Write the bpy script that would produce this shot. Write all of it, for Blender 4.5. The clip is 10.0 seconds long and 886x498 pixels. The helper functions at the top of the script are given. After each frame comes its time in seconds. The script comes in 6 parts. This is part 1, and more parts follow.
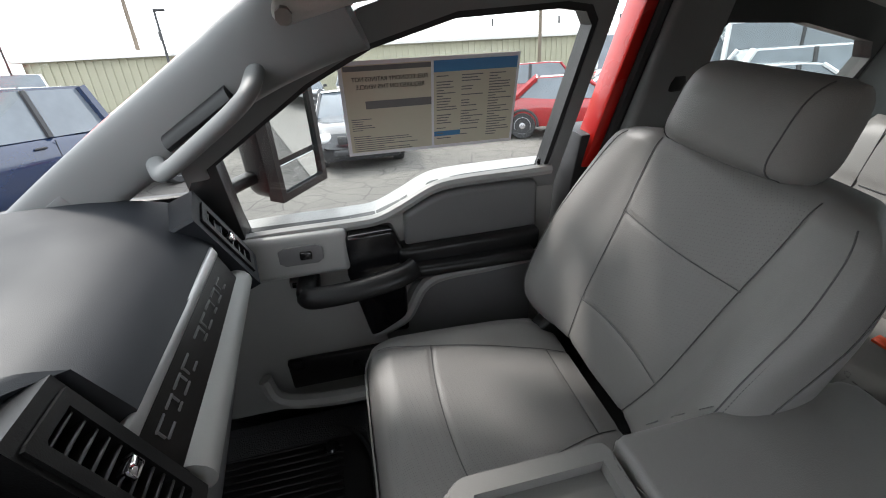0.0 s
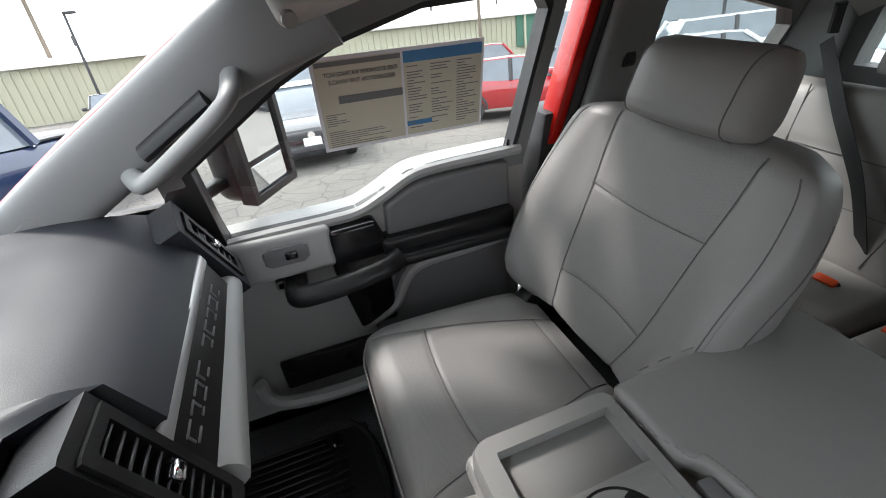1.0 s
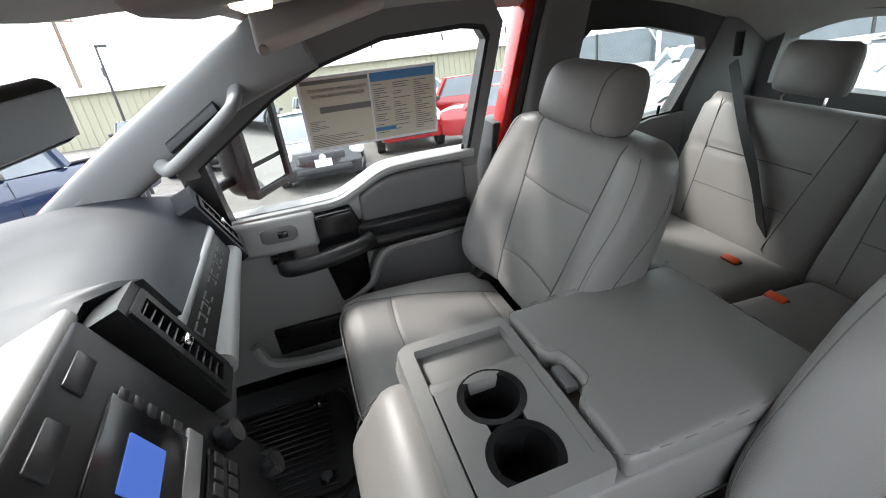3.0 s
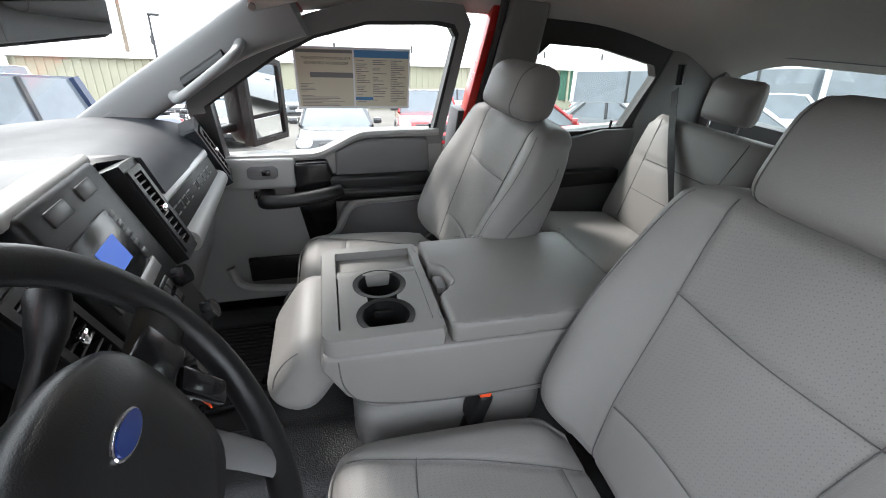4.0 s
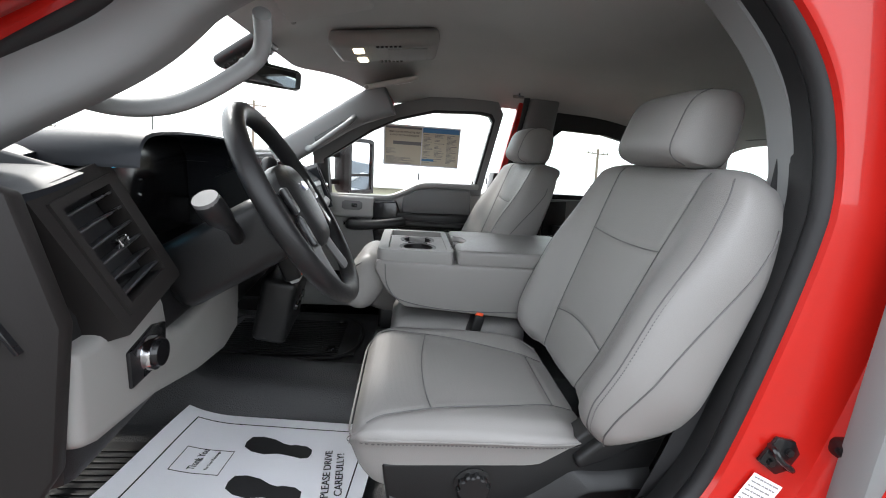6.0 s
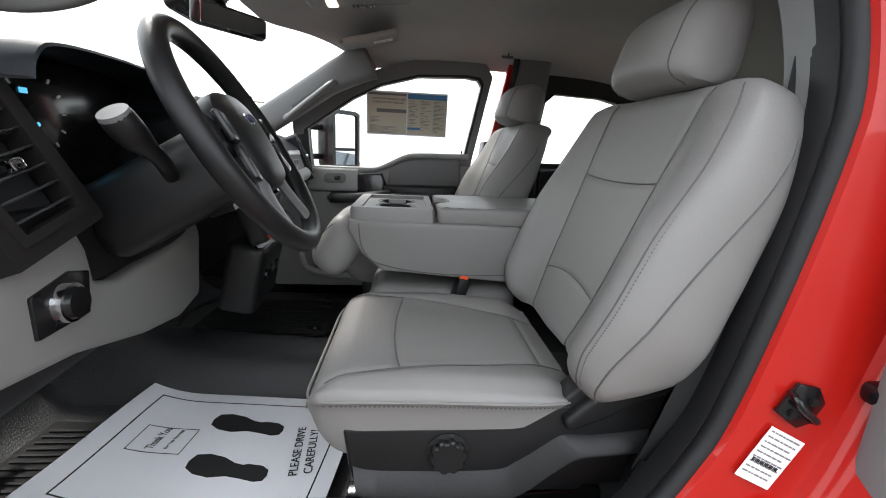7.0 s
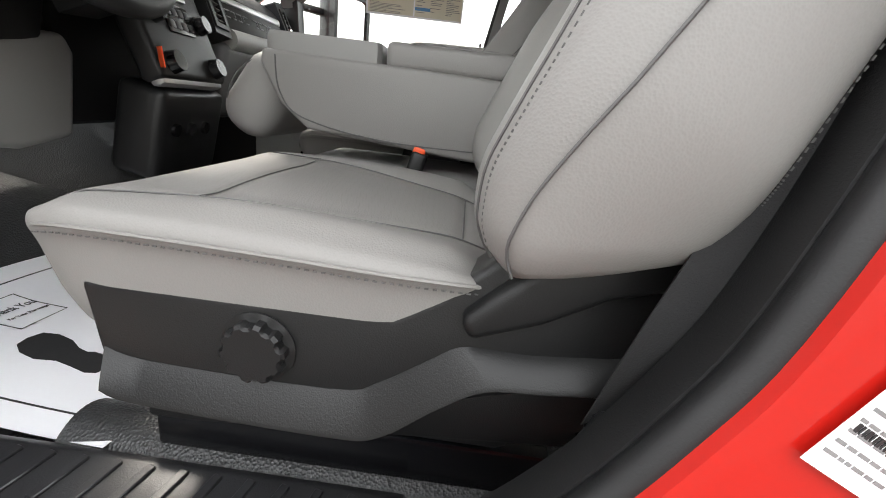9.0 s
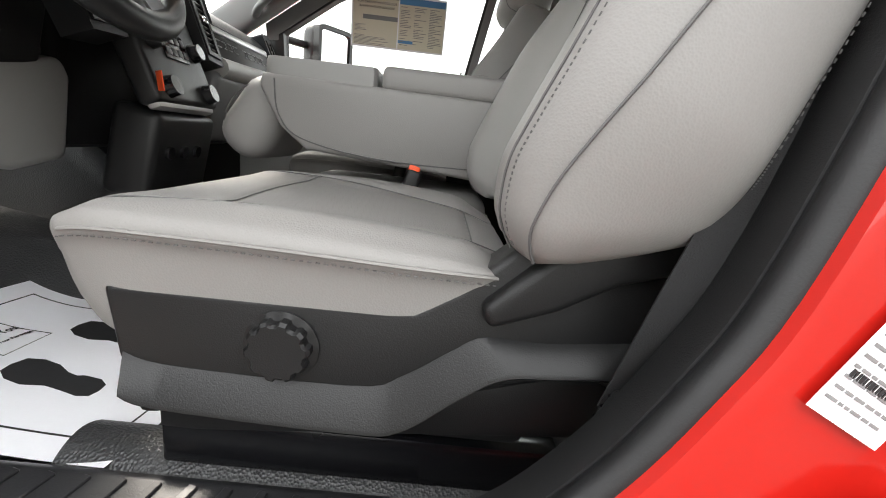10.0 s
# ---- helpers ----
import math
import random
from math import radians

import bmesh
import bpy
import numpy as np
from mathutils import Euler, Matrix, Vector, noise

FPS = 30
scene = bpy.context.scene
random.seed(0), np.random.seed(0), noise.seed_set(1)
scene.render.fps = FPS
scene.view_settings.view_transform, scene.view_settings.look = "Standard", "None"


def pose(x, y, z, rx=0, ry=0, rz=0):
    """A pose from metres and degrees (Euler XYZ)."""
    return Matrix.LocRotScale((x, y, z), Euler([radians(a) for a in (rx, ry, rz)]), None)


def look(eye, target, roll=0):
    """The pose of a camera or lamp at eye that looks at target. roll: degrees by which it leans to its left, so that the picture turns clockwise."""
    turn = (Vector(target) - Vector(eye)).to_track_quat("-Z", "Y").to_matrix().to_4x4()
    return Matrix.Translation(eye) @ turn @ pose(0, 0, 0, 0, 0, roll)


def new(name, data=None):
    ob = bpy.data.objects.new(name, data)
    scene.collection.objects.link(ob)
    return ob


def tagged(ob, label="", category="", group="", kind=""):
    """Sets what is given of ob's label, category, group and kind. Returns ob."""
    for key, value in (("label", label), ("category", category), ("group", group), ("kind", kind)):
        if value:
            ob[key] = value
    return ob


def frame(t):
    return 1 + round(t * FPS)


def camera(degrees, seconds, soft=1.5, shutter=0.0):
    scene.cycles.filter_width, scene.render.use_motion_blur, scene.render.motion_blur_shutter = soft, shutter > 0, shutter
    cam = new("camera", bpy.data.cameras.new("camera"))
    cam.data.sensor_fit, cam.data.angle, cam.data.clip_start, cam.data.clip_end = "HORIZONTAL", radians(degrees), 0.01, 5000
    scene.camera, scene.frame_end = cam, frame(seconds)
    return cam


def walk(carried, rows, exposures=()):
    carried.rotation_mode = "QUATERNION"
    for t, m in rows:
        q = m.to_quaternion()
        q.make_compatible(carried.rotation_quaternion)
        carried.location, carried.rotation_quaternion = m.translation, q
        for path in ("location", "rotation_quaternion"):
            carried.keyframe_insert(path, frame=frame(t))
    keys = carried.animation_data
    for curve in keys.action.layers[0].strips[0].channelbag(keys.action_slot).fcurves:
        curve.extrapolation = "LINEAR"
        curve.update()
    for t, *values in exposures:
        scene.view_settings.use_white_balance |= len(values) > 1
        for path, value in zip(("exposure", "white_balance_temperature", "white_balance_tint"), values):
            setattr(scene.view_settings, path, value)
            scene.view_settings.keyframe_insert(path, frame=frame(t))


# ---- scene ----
cam = camera(93.1, 10.0, 1.0)
PATH = [
    (0.0, (-0.0576, -0.1328, 1.8866), (0.3158, 1.5357, 0.849), -1.86),
    (0.5, (-0.1089, -0.1383, 1.893), (0.4227, 1.4439, 0.7913), -3.02),
    (1.0, (-0.1152, -0.1478, 1.8978), (0.4214, 1.4408, 0.8075), -4.52),
    (1.5, (-0.1268, -0.1485, 1.8896), (0.4318, 1.4517, 0.8278), -4.5),
    (2.0, (-0.094, -0.162, 1.9095), (0.4097, 1.4755, 0.8776), -5.57),
    (2.2, (-0.0962, -0.1675, 1.9113), (0.3924, 1.4875, 0.9003), -6.87),
    (3.3, (-0.0326, -0.5401, 1.901), (0.4689, 1.1261, 0.9151), -3.98),
    (3.5, (0.0009, -0.5986, 1.8956), (0.4823, 1.0768, 0.9153), -2.64),
    (4.0, (0.0381, -0.7431, 1.8633), (0.5134, 0.9531, 0.9162), 2.88),
    (4.5, (0.1435, -0.9901, 1.6746), (0.5032, 0.9043, 1.1437), 3.18),
    (5.0, (0.1516, -1.1881, 1.65), (0.3192, 0.7399, 1.1451), 3.68),
    (5.5, (0.0896, -1.3132, 1.6457), (0.2204, 0.6169, 1.1382), 4.22),
    (5.7, (0.0752, -1.3309, 1.6553), (0.2223, 0.6059, 1.1789), 4.24),
    (6.8, (0.077, -1.2792, 1.5805), (0.291, 0.6688, 1.1811), 3.27),
    (7.0, (0.1452, -1.2557, 1.5398), (0.3146, 0.684, 1.0826), 2.79),
    (7.5, (0.2473, -1.1359, 1.3749), (0.5792, 0.7574, 0.8224), 5.6),
    (8.0, (0.3669, -1.0385, 1.3225), (0.6029, 0.8553, 0.724), 6.6),
    (8.5, (0.3975, -1.0183, 1.3154), (0.4478, 0.8775, 0.6803), 7.2),
    (9.0, (0.3884, -1.0031, 1.2921), (0.3413, 0.8942, 0.6612), 7.2),
    (9.5, (0.3745, -0.9818, 1.2432), (0.3412, 0.942, 0.6975), 7.2),
    (10.0, (0.3537, -1.0358, 1.2648), (0.4011, 0.9041, 0.7805), 6.6),
]
walk(cam, [(t, look(eye, target, roll)) for t, eye, target, roll in PATH], [(0, 0.33, 6500, 10), (0.5, 0.55, 6500, 10), (2, 0.62, 6450, 10), (3.5, 0.93, 6450, 10), (4.5, 0.92, 6450, 10), (5, 0.86, 6500, 10), (5.5, 0.86, 6500, 10), (7, 0.45, 6600, 10), (7.5, 0.5, 6700, 10), (8.5, 0.85, 6950, 10), (9.5, 0.98, 7100, 10), (10, 1.0, 7100, 10)])

# ---- world, sun, exposure ----
world = bpy.data.worlds.new("world")
scene.world = world
world.use_nodes = True
wn = world.node_tree.nodes
wl = world.node_tree.links
sky = wn.new("ShaderNodeTexSky")
sky.sky_type = "NISHITA"
sky.sun_disc = False
sky.sun_elevation, sky.sun_rotation = radians(50), radians(-32)
sky.dust_density, sky.air_density = 4.0, 1.6
haze = wn.new("ShaderNodeMix")
haze.data_type = "RGBA"
haze.inputs["Factor"].default_value = 0.85
haze.inputs["B"].default_value = (10.2, 10.8, 11.6, 1)
wl.new(sky.outputs["Color"], haze.inputs["A"])
wl.new(haze.outputs["Result"], wn["Background"].inputs["Color"])
wn["Background"].inputs["Strength"].default_value = 0.25
sun_data = bpy.data.lights.new("sun", "SUN")
sun_data.energy, sun_data.angle, sun_data.color = 3.4, radians(9), (1.0, 0.97, 0.93)
sun = new("sun", sun_data)
sun.matrix_world = look((-2.6, 4.2, 6.0), (0.0, 0.2, 1.2))


# ---- materials ----
def nodes_of(name):
    m = bpy.data.materials.new(name)
    m.use_nodes = True
    return m, m.node_tree.nodes, m.node_tree.links, m.node_tree.nodes["Principled BSDF"]


def surface(name, color, rough=0.5, metal=0.0, grain=400.0, bump=0.1, vary=0.08, blotch=3.0, coat=0.0, pattern="noise", dist=0.001, spec=0.5, rough_vary=0.12, jitter=0.0):
    """A principled surface whose colour, gloss and relief vary at two scales."""
    m, n, l, b = nodes_of(name)
    tc = n.new("ShaderNodeTexCoord")
    big = n.new("ShaderNodeTexNoise")
    big.inputs["Scale"].default_value, big.inputs["Detail"].default_value = blotch, 5
    l.new(tc.outputs["Object"], big.inputs["Vector"])
    if pattern == "voronoi":
        fine = n.new("ShaderNodeTexVoronoi")
        out = fine.outputs["Distance"]
    else:
        fine = n.new("ShaderNodeTexNoise")
        fine.inputs["Detail"].default_value = 3
        out = fine.outputs["Fac"]
    fine.inputs["Scale"].default_value = grain
    l.new(tc.outputs["Object"], fine.inputs["Vector"])
    both = n.new("ShaderNodeMath")
    both.operation = "MULTIPLY_ADD"
    both.inputs[1].default_value = 0.35
    l.new(out, both.inputs[0])
    l.new(big.outputs["Fac"], both.inputs[2])
    ramp = n.new("ShaderNodeMapRange")
    ramp.inputs["From Min"].default_value, ramp.inputs["From Max"].default_value = 0.35, 0.95
    ramp.inputs["To Min"].default_value, ramp.inputs["To Max"].default_value = 1 - vary, 1 + vary
    l.new(both.outputs[0], ramp.inputs["Value"])
    last = ramp.outputs["Result"]
    if jitter:
        info = n.new("ShaderNodeObjectInfo")
        jr = n.new("ShaderNodeMapRange")
        jr.inputs["To Min"].default_value, jr.inputs["To Max"].default_value = 1 - jitter, 1 + jitter
        l.new(info.outputs["Random"], jr.inputs["Value"])
        mm = n.new("ShaderNodeMath")
        mm.operation = "MULTIPLY"
        l.new(jr.outputs["Result"], mm.inputs[0])
        l.new(last, mm.inputs[1])
        last = mm.outputs[0]
    tint = n.new("ShaderNodeVectorMath")
    tint.operation = "SCALE"
    tint.inputs[0].default_value = color
    l.new(last, tint.inputs["Scale"])
    l.new(tint.outputs[0], b.inputs["Base Color"])
    rr = n.new("ShaderNodeMapRange")
    rr.inputs["From Min"].default_value, rr.inputs["From Max"].default_value = 0.3, 0.7
    rr.inputs["To Min"].default_value, rr.inputs["To Max"].default_value = max(0.02, rough - rough_vary), min(1, rough + rough_vary)
    l.new(big.outputs["Fac"], rr.inputs["Value"])
    l.new(rr.outputs["Result"], b.inputs["Roughness"])
    b.inputs["Metallic"].default_value = metal
    b.inputs["Coat Weight"].default_value = coat
    b.inputs["Specular IOR Level"].default_value = spec
    if bump:
        bp = n.new("ShaderNodeBump")
        bp.inputs["Strength"].default_value, bp.inputs["Distance"].default_value = bump, dist
        l.new(out, bp.inputs["Height"])
        l.new(bp.outputs["Normal"], b.inputs["Normal"])
    return m


def glass(name, color=(1, 1, 1)):
    """A thin pane: clear, with gloss that grows towards grazing."""
    m, n, l, b = nodes_of(name)
    clear = n.new("ShaderNodeBsdfTransparent")
    clear.inputs["Color"].default_value = (*color, 1)
    gloss = n.new("ShaderNodeBsdfGlossy")
    gloss.inputs["Roughness"].default_value = 0.02
    mix = n.new("ShaderNodeMixShader")
    edge = n.new("ShaderNodeLayerWeight")
    power = n.new("ShaderNodeMath")
    power.operation, power.inputs[1].default_value = "POWER", 5.0
    share = n.new("ShaderNodeMath")
    share.operation, share.inputs[1].default_value, share.inputs[2].default_value = "MULTIPLY_ADD", 0.22, 0.02
    l.new(edge.outputs["Facing"], power.inputs[0])
    l.new(power.outputs[0], share.inputs[0])
    l.new(share.outputs[0], mix.inputs["Fac"])
    l.new(clear.outputs[0], mix.inputs[1])
    l.new(gloss.outputs[0], mix.inputs[2])
    l.new(mix.outputs[0], n["Material Output"].inputs["Surface"])
    return m


def glow(name, color, power):
    m, n, l, b = nodes_of(name)
    b.inputs["Base Color"].default_value = (*color, 1)
    b.inputs["Emission Color"].default_value = (*color, 1)
    b.inputs["Emission Strength"].default_value = power
    return m


VINYL = surface("seat_vinyl", (0.208, 0.2, 0.193), 0.47, grain=520, bump=0.32, vary=0.05, pattern="voronoi", dist=0.0006, spec=0.4)
SEAM = surface("seam_thread", (0.09, 0.088, 0.088), 0.7, grain=900, bump=0.3)
THREAD = surface("pale_thread", (0.16, 0.155, 0.15), 0.7, grain=900, bump=0.3)
SLAT = surface("slat_plastic", (0.035, 0.035, 0.037), 0.32, grain=500, bump=0.1)
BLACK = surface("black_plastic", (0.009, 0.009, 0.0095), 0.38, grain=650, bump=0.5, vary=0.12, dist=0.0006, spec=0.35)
BLACK_SMOOTH = surface("smooth_black_plastic", (0.007, 0.007, 0.008), 0.22, grain=300, bump=0.03, vary=0.1)
DASH = surface("dash_grained_plastic", (0.012, 0.014, 0.018), 0.56, grain=900, bump=0.15, vary=0.1, pattern="voronoi", dist=0.0008, spec=0.3)
GREY = surface("grey_plastic", (0.30, 0.30, 0.29), 0.5, grain=700, bump=0.25, vary=0.05, dist=0.0006)
GREY_DARK = surface("mid_grey_plastic", (0.13, 0.13, 0.13), 0.5, grain=700, bump=0.25, vary=0.05, dist=0.0006)
SILVER = surface("silver_trim", (0.42, 0.42, 0.42), 0.38, metal=0.6, grain=500, bump=0.05)
CHROME = surface("chrome", (0.8, 0.8, 0.82), 0.08, metal=1.0, grain=100, bump=0.0, vary=0.03, rough_vary=0.04)
CLOTH = surface("headliner_cloth", (0.42, 0.413, 0.395), 0.95, grain=900, bump=0.4, vary=0.07, spec=0.1)
PILLAR = surface("pillar_plastic", (0.17, 0.173, 0.173), 0.55, grain=800, bump=0.25, vary=0.05, dist=0.0006)
RUBBER = surface("rubber_seal", (0.009, 0.009, 0.01), 0.55, grain=500, bump=0.2, vary=0.15)
FLOORV = surface("floor_vinyl", (0.03, 0.0305, 0.032), 0.4, grain=260, bump=1.0, vary=0.15, pattern="voronoi", dist=0.0012)
RED = surface("red_paint", (0.43, 0.011, 0.007), 0.3, grain=200, bump=0.0, vary=0.04, coat=0.5, rough_vary=0.05, spec=0.25)
WEB = surface("belt_webbing", (0.012, 0.012, 0.013), 0.75, grain=700, bump=0.8, vary=0.15)
PAPER = surface("white_paper", (0.86, 0.86, 0.89), 0.7, grain=300, bump=0.05, vary=0.03)
INK = surface("black_ink", (0.015, 0.015, 0.016), 0.7, grain=260, bump=0.0, vary=0.4)
ORANGE = surface("orange_plastic", (0.85, 0.09, 0.02), 0.4, grain=300, bump=0.03)
PALE = surface("pale_print", (0.75, 0.76, 0.76), 0.5, grain=300, bump=0.0)
CREAM = surface("sticker_paper", (0.66, 0.62, 0.5), 0.6, grain=200, bump=0.0, vary=0.04)
BLUE = surface("blue_ink", (0.08, 0.25, 0.5), 0.6, grain=200, bump=0.0)
GREY_INK = surface("grey_ink", (0.2, 0.2, 0.2), 0.6, grain=200, bump=0.0)
PANE = glass("window_glass", (0.97, 0.98, 0.97))
TINT = glass("tinted_glass", (0.88, 0.91, 0.89))
MIRROR = surface("mirror_glass", (0.6, 0.62, 0.64), 0.02, metal=1.0, grain=100, bump=0.0, vary=0.02, rough_vary=0.01)
SCREEN = glow("screen_blue", (0.05, 0.11, 0.40), 0.6)
LAMP = glow("lamp_warm", (1.0, 0.82, 0.55), 6.0)
CYAN = glow("dial_cyan", (0.1, 0.5, 0.8), 0.8)


def perforated(name, color, pitch):
    """Vinyl pierced with rows of fine holes."""
    m = surface(name, color, 0.52, grain=420, bump=0.4, vary=0.05, pattern="voronoi", dist=0.0006, spec=0.4)
    n, l = m.node_tree.nodes, m.node_tree.links
    b = n["Principled BSDF"]
    holes = n.new("ShaderNodeTexVoronoi")
    holes.inputs["Scale"].default_value, holes.inputs["Randomness"].default_value = 1.0 / pitch, 0.15
    tc = n.new("ShaderNodeTexCoord")
    turn = n.new("ShaderNodeMapping")
    turn.inputs["Rotation"].default_value = (radians(45), 0.3, 0)
    l.new(tc.outputs["Object"], turn.inputs["Vector"])
    l.new(turn.outputs["Vector"], holes.inputs["Vector"])
    step = n.new("ShaderNodeMapRange")
    step.inputs["From Min"].default_value, step.inputs["From Max"].default_value = 0.16, 0.30
    step.inputs["To Min"].default_value, step.inputs["To Max"].default_value = 0.7, 1.0
    l.new(holes.outputs["Distance"], step.inputs["Value"])
    old = b.inputs["Base Color"].links[0].from_socket
    mul = n.new("ShaderNodeVectorMath")
    mul.operation = "SCALE"
    l.new(old, mul.inputs[0])
    l.new(step.outputs["Result"], mul.inputs["Scale"])
    l.new(mul.outputs[0], b.inputs["Base Color"])
    return m


PERF = perforated("seat_perforated_vinyl", (0.205, 0.197, 0.19), 0.0036)
SILVER_DARK = surface("satin_grey_trim", (0.12, 0.12, 0.12), 0.4, grain=400, bump=0.05)
BRONZE = surface("dark_bronze_plastic", (0.014, 0.0125, 0.012), 0.55, grain=500, bump=0.15, vary=0.1, spec=0.2)
SCUFF = surface("scuff_plastic", (0.022, 0.022, 0.024), 0.4, grain=500, bump=0.4, vary=0.2, blotch=9.0, dist=0.0008)
TRAY = surface("tray_plastic", (0.205, 0.2, 0.193), 0.5, grain=600, bump=0.3, vary=0.06, dist=0.0006)


def second(ob, material, test):
    """Gives the faces that pass a test another material."""
    ob.data.materials.append(material)
    for p in ob.data.polygons:
        if test(p.center):
            p.material_index = 1


# ---- mesh helpers ----
def part(name, bm, material, parent=None, label="", smooth=True):
    """Links a bmesh as one mesh object under a thing or a part."""
    me = bpy.data.meshes.new(name)
    bmesh.ops.recalc_face_normals(bm, faces=bm.faces)
    bm.to_mesh(me)
    bm.free()
    me.materials.append(material)
    for p in me.polygons:
        p.use_smooth = smooth
    if smooth:
        me.set_sharp_from_angle(angle=radians(38))
    ob = new(name, me)
    if parent:
        ob.parent = parent
    if label:
        tagged(ob, label)
    return ob


def thing(name, label, category, group="", kind="", at=(0, 0, 0)):
    ob = new(name)
    ob.empty_display_size = 0.05
    ob.location = at
    return tagged(ob, label, category, group, kind)


def box(size, at=(0, 0, 0), bevel=0.0, seg=2, turn=(0, 0, 0), bm=None):
    bm = bm or bmesh.new()
    made = bmesh.ops.create_cube(bm, size=1.0)["verts"]
    bmesh.ops.scale(bm, vec=size, verts=made)
    if bevel:
        edges = list({e for v in made for e in v.link_edges})
        res = bmesh.ops.bevel(bm, geom=edges, offset=min(bevel, min(size) * 0.49), segments=seg, affect="EDGES", profile=0.5)
        made = list({v for f in res["faces"] for v in f.verts} | {v for v in made if v.is_valid})
        if len(bm.verts) > len(made):
            pass
    bmesh.ops.transform(bm, matrix=pose(*at, *turn), verts=made)
    return bm


def join(*bms):
    """Several bmeshes as one."""
    out = bmesh.new()
    for b in bms:
        me = bpy.data.meshes.new("tmp")
        b.to_mesh(me)
        b.free()
        out.from_mesh(me)
        bpy.data.meshes.remove(me)
    return out


def spline(pts, n, closed=False):
    """n points along a Catmull-Rom curve through pts, spaced by parameter."""
    pts = [np.array(p, float) for p in pts]
    m = len(pts)
    out = []
    spans = m if closed else m - 1
    for i in range(n):
        s = i / n * spans if closed else i / (n - 1) * spans
        k = min(int(s), spans - 1)
        t = s - k
        g = (lambda j: pts[j % m]) if closed else (lambda j: pts[max(0, min(m - 1, j))])
        a, b, c, d = g(k - 1), g(k), g(k + 1), g(k + 2)
        out.append(0.5 * (2 * b + (c - a) * t + (2 * a - 5 * b + 4 * c - d) * t * t + (3 * b - a - 3 * c + d) * t ** 3))
    return out


def loft(loops, caps=True, closed=True):
    """Skin through loops of equally many points."""
    bm = bmesh.new()
    rows = [[bm.verts.new(p) for p in loop] for loop in loops]
    n = len(rows[0])
    for a, b in zip(rows, rows[1:]):
        for i in range(n if closed else n - 1):
            j = (i + 1) % n
            bm.faces.new((a[i], a[j], b[j], b[i]))
    if caps and closed:
        for row in (rows[0], rows[-1]):
            mid = bm.verts.new(sum((v.co for v in row), Vector()) / n)
            for i in range(n):
                bm.faces.new((row[i], row[(i + 1) % n], mid))
    return bm


def tube(pts, radius, sides=8, closed=False, flat=1.0, up=None):
    """A round (or flattened) bar along points."""
    pts = [Vector(p) for p in pts]
    m = len(pts)
    loops = []
    last = Vector(up) if up else None
    for i, p in enumerate(pts):
        a = pts[(i - 1) % m] if closed or i else p
        b = pts[(i + 1) % m] if closed or i < m - 1 else p
        t = (b - a).normalized()
        if last is None:
            last = t.orthogonal()
        side = (last - t * last.dot(t)).normalized()
        last = side if not up else Vector(up)
        other = t.cross(side)
        r = radius[i] if isinstance(radius, (list, tuple)) else radius
        loops.append([p + side * (r * math.cos(2 * math.pi * k / sides)) + other * (r * flat * math.sin(2 * math.pi * k / sides)) for k in range(sides)])
    if closed:
        loops.append(loops[0])
        return_bm = loft(loops, caps=False)
        bmesh.ops.remove_doubles(return_bm, verts=return_bm.verts, dist=1e-6)
        return return_bm
    return loft(loops)


def prism(outline, axis, a, b, bevel=0.0, seg=2):
    """A flat outline (two coordinates) drawn out along an axis from a to b."""
    order = {"x": lambda u, v, w: (w, u, v), "y": lambda u, v, w: (u, w, v), "z": lambda u, v, w: (u, v, w)}[axis]
    bm = bmesh.new()
    lo = [bm.verts.new(order(u, v, a)) for u, v in outline]
    hi = [bm.verts.new(order(u, v, b)) for u, v in outline]
    bm.faces.new(lo)
    bm.faces.new(hi)
    for i in range(len(lo)):
        j = (i + 1) % len(lo)
        bm.faces.new((lo[i], lo[j], hi[j], hi[i]))
    bmesh.ops.recalc_face_normals(bm, faces=bm.faces)
    if bevel:
        bmesh.ops.bevel(bm, geom=[e for e in bm.edges if e.calc_face_angle(0) > 0.5], offset=bevel, segments=seg, affect="EDGES", profile=0.5)
    return bm


def ring_plate(outer, inner, axis, a, b):
    """A plate with a hole: two outlines of equally many points."""
    order = {"x": lambda u, v, w: (w, u, v), "y": lambda u, v, w: (u, w, v), "z": lambda u, v, w: (u, v, w)}[axis]
    return loft([[order(u, v, a) for u, v in outer], [order(u, v, b) for u, v in outer], [order(u, v, b) for u, v in inner], [order(u, v, a) for u, v in inner], [order(u, v, a) for u, v in outer]], caps=False)


def around(outline, n):
    """n points evenly along a closed outline."""
    pts = [np.array(p, float) for p in outline]
    pts.append(pts[0])
    seg = [np.linalg.norm(b - a) for a, b in zip(pts, pts[1:])]
    total, out = sum(seg), []
    for i in range(n):
        d = i / n * total
        for s, a, b in zip(seg, pts, pts[1:]):
            if d <= s:
                out.append(tuple(a + (b - a) * d / max(s, 1e-9)))
                break
            d -= s
    return out


def text(body, size, at, turn, material, parent, depth=0.0004, align="CENTER", name="lettering", squeeze=1.0):
    """Built-in letters as one mesh."""
    cu = bpy.data.curves.new(name, "FONT")
    cu.body, cu.size, cu.extrude, cu.align_x, cu.align_y = body, size, depth, align, "CENTER"
    tmp = bpy.data.objects.new(name, cu)
    me = bpy.data.meshes.new_from_object(tmp)
    bpy.data.objects.remove(tmp)
    me.materials.clear()
    me.materials.append(material)
    ob = new(name, me)
    ob.parent = parent
    ob.matrix_basis = pose(*at, *turn) @ Matrix.Diagonal((squeeze, 1, 1, 1))
    return ob


